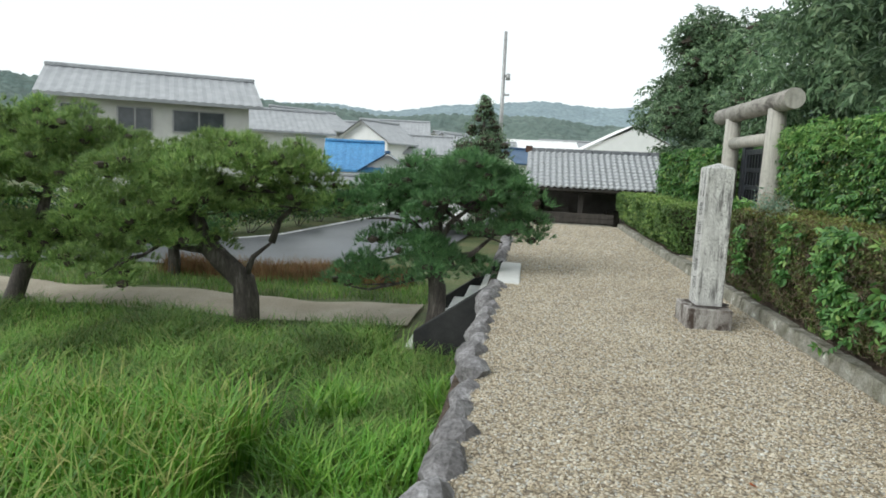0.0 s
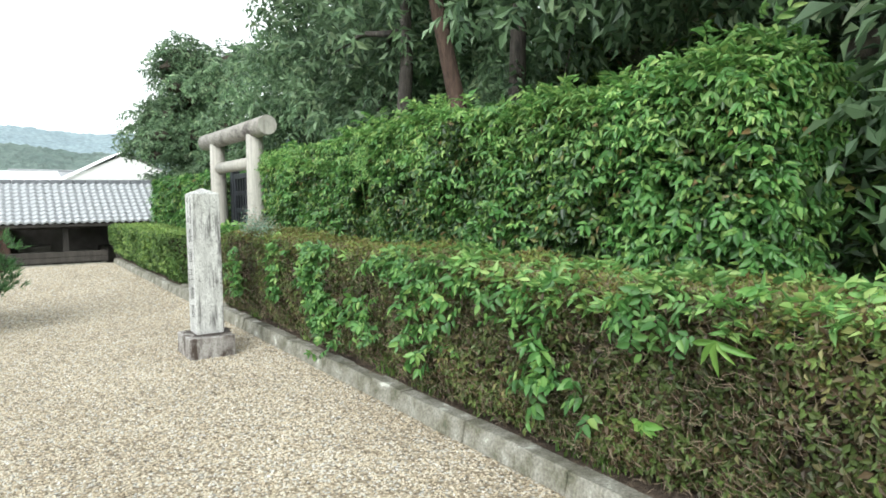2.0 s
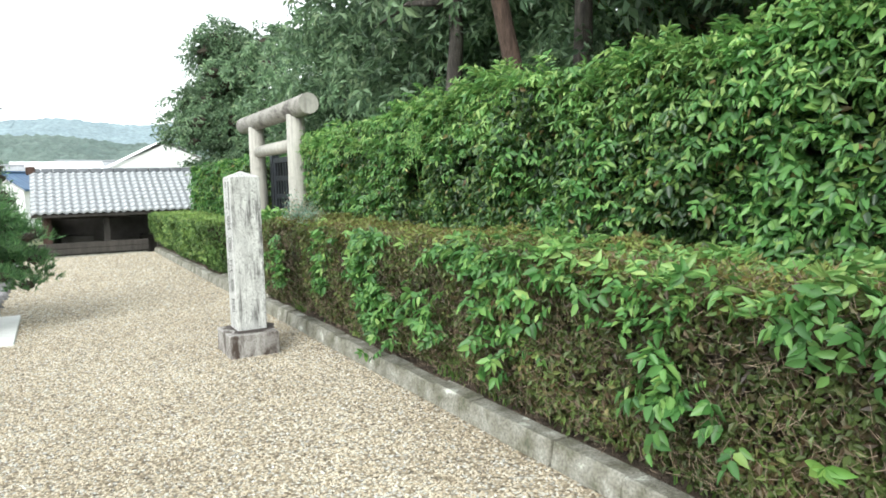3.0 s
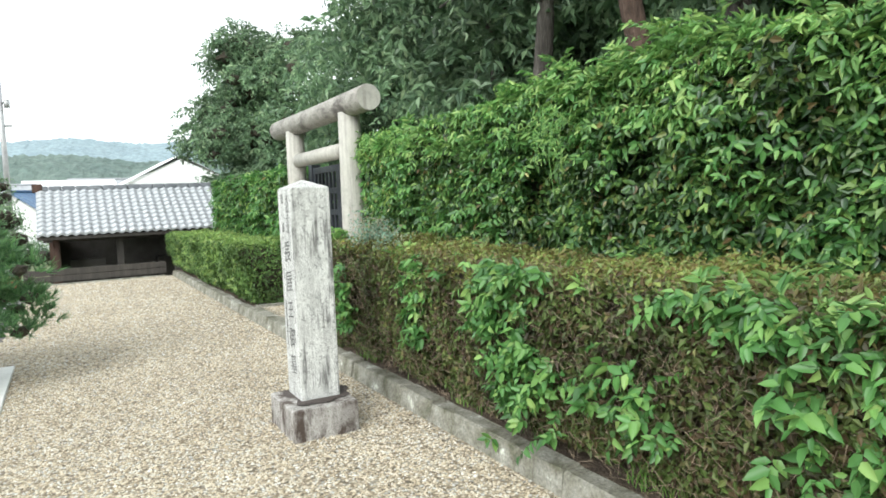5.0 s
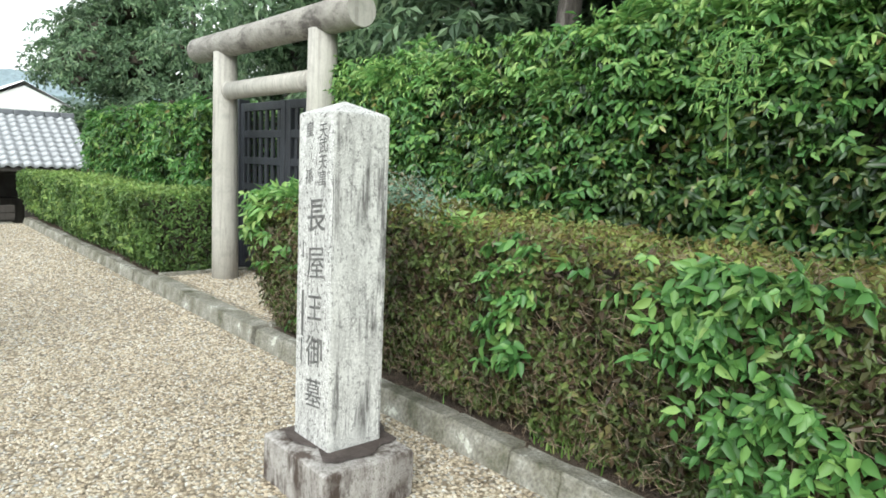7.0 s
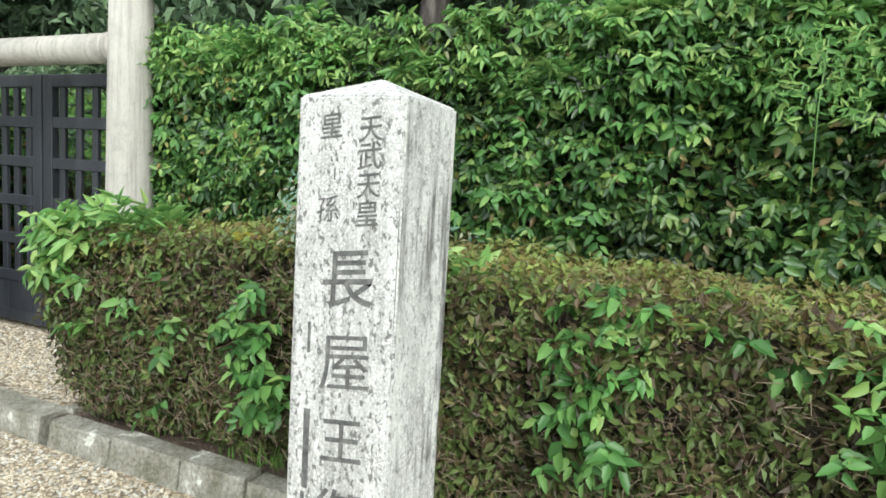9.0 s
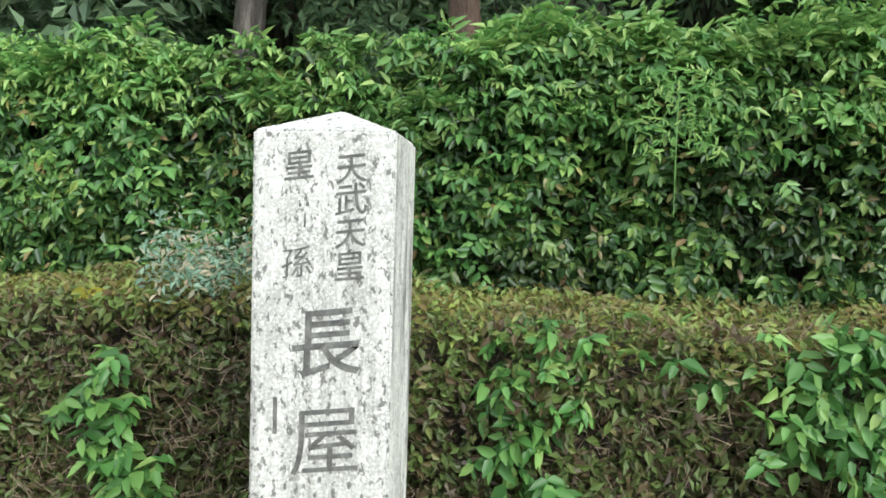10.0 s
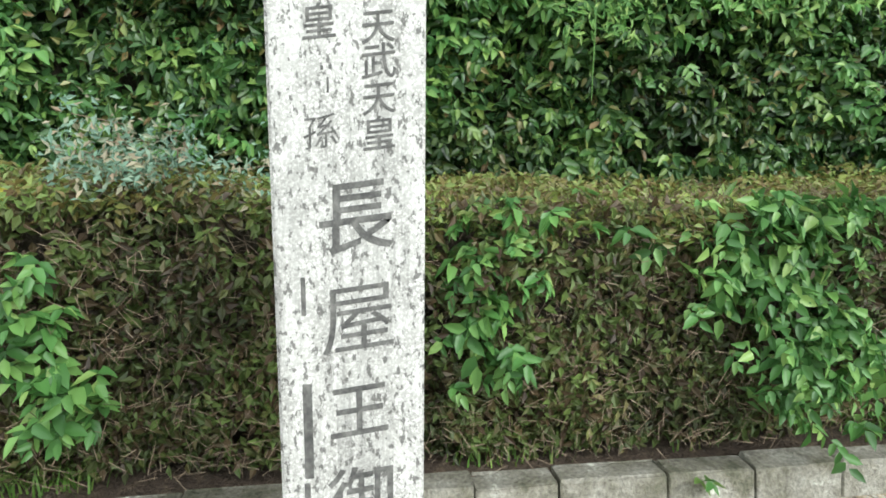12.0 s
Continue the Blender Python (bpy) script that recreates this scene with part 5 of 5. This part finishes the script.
# ---------- village ----------
def house(x, y, w, d, wall, rise, yaw, roof, body, windows=(), base=None, group="village houses", label="", over=.5, ridge_cap=True):
    """A gabled house: walls, a roof with ribs of tiles, windows with frames on the side that faces the walker."""
    z0 = float(hilly(np.array(x), np.array(y))) if base is None else base
    thing = empty("house", (0, 0, 0), label or "plain village house with a tiled gable roof", "house", group)
    h = wall
    bm = bmesh.new()
    a = [(-w / 2, -d / 2), (w / 2, -d / 2), (w / 2, d / 2), (-w / 2, d / 2)]
    lo = [bm.verts.new((p, q, -.5)) for p, q in a]
    hi = [bm.verts.new((p, q, h)) for p, q in a]
    g0, g1 = bm.verts.new((-w / 2, 0, h + rise * .86)), bm.verts.new((w / 2, 0, h + rise * .86))
    bm.faces.new((lo[0], lo[1], hi[1], hi[0]))
    bm.faces.new((lo[2], lo[3], hi[3], hi[2]))
    bm.faces.new((lo[1], lo[2], hi[2], g1, hi[1]))
    bm.faces.new((lo[3], lo[0], hi[0], g0, hi[3]))
    part("wall", bm, body, thing)
    bm = bmesh.new()
    n = int(w / .3)
    e = d / 2 + over
    drop = rise * over / (d / 2)
    for s in (-1, 1):
        cols = []
        for i in range(2 * n + 1):
            p = -w / 2 - over + (w + 2 * over) * i / (2 * n)
            b = .035 if i % 2 else 0
            cols.append((bm.verts.new((p, s * e, h - drop + b)), bm.verts.new((p, 0, h + rise + b)), bm.verts.new((p, s * e, h - drop - .12))))
        for u, v in zip(cols, cols[1:]):
            q = [(u[0], v[0], v[1], u[1]), (u[2], v[2], v[0], u[0])]
            for face in q:
                bm.faces.new(face if s < 0 else face[::-1])
    part("roof", bm, roof, thing)
    bm = bmesh.new()
    for s in (-1, 1):
        q = [bm.verts.new(c) for c in ((-w / 2 - over, s * e, h - drop - .1), (w / 2 + over, s * e, h - drop - .1), (w / 2 + over, 0, h + rise - .12), (-w / 2 - over, 0, h + rise - .12))]
        bm.faces.new(q)
    part("soffit", bm, body, thing)
    if ridge_cap:
        part("ridge", box(bmesh.new(), -w / 2 - over, -.14, h + rise - .03, w / 2 + over, .14, h + rise + .14, .04), roof, thing)
    for p, z, ww, hh in windows:
        win = part("window", box(bmesh.new(), p - ww / 2, -d / 2 - .03, z, p + ww / 2, -d / 2 - .01, z + hh), M["glass"], thing, "dark window panes")
        for k in range(3):
            q = p - ww / 2 + ww * k / 2
            part("frame", box(bmesh.new(), q - .03, -d / 2 - .06, z - .03, q + .03, -d / 2 - .02, z + hh + .03), M["metal"], win)
        for q in (z - .03, z + hh):
            part("frame", box(bmesh.new(), p - ww / 2, -d / 2 - .055, q, p + ww / 2, -d / 2 - .025, q + .05), M["metal"], win)
    thing.matrix_basis = pose(x, y, z0, 0, 0, yaw)
    return thing


house(-15.6, 26.4, 7.0, 5.0, 4.66, 1.02, 30, M["tile"], M["plaster"], ((1.6, 3.3, 1.9, .8), (-.7, 3.3, 1.2, .8), (-2.6, 3.3, 1.2, .8)), label="two-storey house with pale walls and a grey tiled roof")
house(-16.6, 43.5, 5, 5, 4.4, 1.2, 30, M["tile"], M["plaster"], label="grey-roofed house further down the road")
house(-10.2, 38.6, 2.5, 3.4, 2.35, 1.25, 12, M["blue_roof"], M["white_plaster"], label="small house with a bright blue sheet roof")
house(-8.0, 37.6, 1.1, 2.2, 2.3, .7, 100, M["navy_roof"], M["white_plaster"], label="white annex with a dark blue tiled roof")
house(-9.4, 33.5, 3, 2.2, 1.2, .5, 20, M["tile"], M["plaster"], label="low outbuilding beside the road")
for x, y, w, d, h, r_, yaw, roof in [(-18, 52, 6, 5, 5.0, 1.3, 62, "tile"), (-15.2, 57, 5.5, 4.5, 4.4, 1.4, 15, "tile"), (-12.2, 54, 4.8, 4.5, 4.3, 1.4, 70, "tile"), (-9.2, 56, 4.6, 4, 3.6, 1.2, 15, "tile"), (-6.8, 62, 5, 4.5, 4.0, 1.3, 70, "tile"), (-4.6, 70, 5.5, 5, 3.9, 1.2, 5, "tile"), (-13.4, 66, 6, 5, 5.2, 1.4, 10, "tile"), (-8.5, 74, 6, 5, 4.6, 1.4, 60, "tile"),
                                   (-17.5, 63, 5.5, 5, 4.4, 1.4, 20, "blue_roof"), (-21.5, 58, 6, 5, 4.4, 1.5, 25, "tile"), (1.2, 72, 6.5, 6, 4.4, 1.0, 5, "pale_roof"), (4.5, 80, 6, 5, 4.6, 1.3, 10, "tile"), (-1.4, 60, 3.5, 3.5, 3.2, 1.0, 50, "navy_roof")]:
    house(x, y, w, d, h, r_, yaw, M[roof], M["white_plaster"])
house(5.9, 43, 6.6, 5.6, 3.95, 1.45, 92, M["pale_roof"], M["white_plaster"], base=LOW - .1, label="large hall with a white low-pitched roof", over=.06, ridge_cap=False)


def utility_pole(x, y, top):
    z0 = float(hilly(np.array(x), np.array(y)))
    thing = empty("utility_pole", (x, y, z0), "tall grey concrete utility pole with fittings", "utility pole")
    hold(part("pole", tube(bmesh.new(), [(x, y, z0), (x, y, top)], [.17, .1], 12), M["metal"], smooth=True), thing)
    for z, w in ((top - 2.9, .35), (top - 4.1, .45)):
        hold(part("bracket", box(bmesh.new(), x - .05, y - .05, z, x + w, y + .05, z + .12, .01), M["metal"]), thing)
    hold(part("transformer", tube(bmesh.new(), [(x + .3, y - .1, top - 3.1), (x + .3, y - .1, top - 2.7)], [.14, .14], 12), M["metal"], smooth=True), thing)


utility_pole(-1.95, 44.7, 10.3)


def car(x, y, yaw):
    z0 = float(hilly(np.array(x), np.array(y))) + .05
    thing = empty("car", (0, 0, 0), "white compact car parked beside the road", "car")
    bm = bmesh.new()
    side = [(-1.7, .3), (-1.7, .75), (-1.05, .85), (-.65, 1.42), (1.1, 1.45), (1.6, .95), (1.72, .7), (1.72, .3)]
    a = [bm.verts.new((p, -.72, q)) for p, q in side]
    b = [bm.verts.new((p, .72, q)) for p, q in side]
    bm.faces.new(a[::-1])
    bm.faces.new(b)
    for k in range(8):
        bm.faces.new((a[k], a[(k + 1) % 8], b[(k + 1) % 8], b[k]))
    bmesh.ops.recalc_face_normals(bm, faces=bm.faces)
    bmesh.ops.bevel(bm, geom=list(bm.edges), offset=.07, segments=2, affect="EDGES")
    part("body", bm, M["car_paint"], thing)
    for s in (-1, 1):
        part("side_window", box(bmesh.new(), -.6, s * .725 - .01, .92, 1.0, s * .725 + .01, 1.32, .005), M["glass"], thing)
    for p in (-1.1, 1.1):
        for s in (-.68, .68):
            wheel = part("wheel", tube(bmesh.new(), [(p, s - .08, .3), (p, s + .08, .3)], [.3, .3], 18), M["rubber"], thing)
            part("rim", tube(bmesh.new(), [(p, s - .085, .3), (p, s + .085, .3)], [.18, .18], 14), M["metal"], wheel)
    thing.matrix_basis = pose(x, y, z0, 0, 0, yaw)


car(-2.4, 24.6, 82)

# roadside bushes on the bank across the road
for k, (x, y) in enumerate([(-8.9, 20.5), (-8.6, 22), (-8.3, 23.5), (-8.1, 25.6), (-10, 18.9), (-11.3, 18.2), (-12.4, 18), (-13.6, 17.6), (-15.5, 17.4), (-8.0, 28), (-7.6, 30.5)]):
    shrub(x, y, .95, 1.3, M["tall_leaf"], "dark roadside bush across the road")


# ---------- wooded hills on the horizon ----------
def hills(name, label, radius, base, height, mat, seed, a0=-75, a1=40, lump=2.5, tilt=0.0):
    """A wooded ridge: a grid whose nodes are pushed about like the crowns of many trees."""
    n, k = 520, 22
    az = np.radians(np.linspace(a0, a1, n))[:, None]
    t = np.linspace(0, 1, k)[None]
    ridge = height * (1 + tilt * az) * (1 + .035 * np.sin(az * 7 + seed) + .05 * np.sin(az * 17 + seed * 2) + .025 * np.sin(az * 41 + seed))
    spur = .12 * np.sin(az * 23 + 5 * t + seed) * np.sin(3 * t + az * 9)
    az2 = az + rng.uniform(-.5, .5, (n, k)) * np.radians((a1 - a0) / n)
    rr = radius * (1 + .35 * t + spur * .2) + 0 * az
    z = base + (ridge - base) * t ** .75 * (1 + spur * (1 - t)) + rng.uniform(-1, 1, (n, k)) * lump * (t > 0)
    v = np.stack([rr * np.sin(az2), rr * np.cos(az2), z], 2).reshape(-1, 3)
    i = np.arange(n * k).reshape(n, k)
    f = np.stack([i[:-1, :-1], i[1:, :-1], i[1:, 1:], i[:-1, 1:]], -1).reshape(-1, 4)
    return tagged(raw(name, v, f, mat, smooth=True), label, "hills", kind="structure")


hills("backdrop", "low wooded hills with pale haze put into their colour", 430, -8, 42, M["hill"], 1.0, lump=1.3, tilt=-.35)
hills("backdrop", "distant mountain ridge with blue haze put into its pale colour", 1300, -20, 158, M["far_hill"], 1.0, lump=2, tilt=.3)
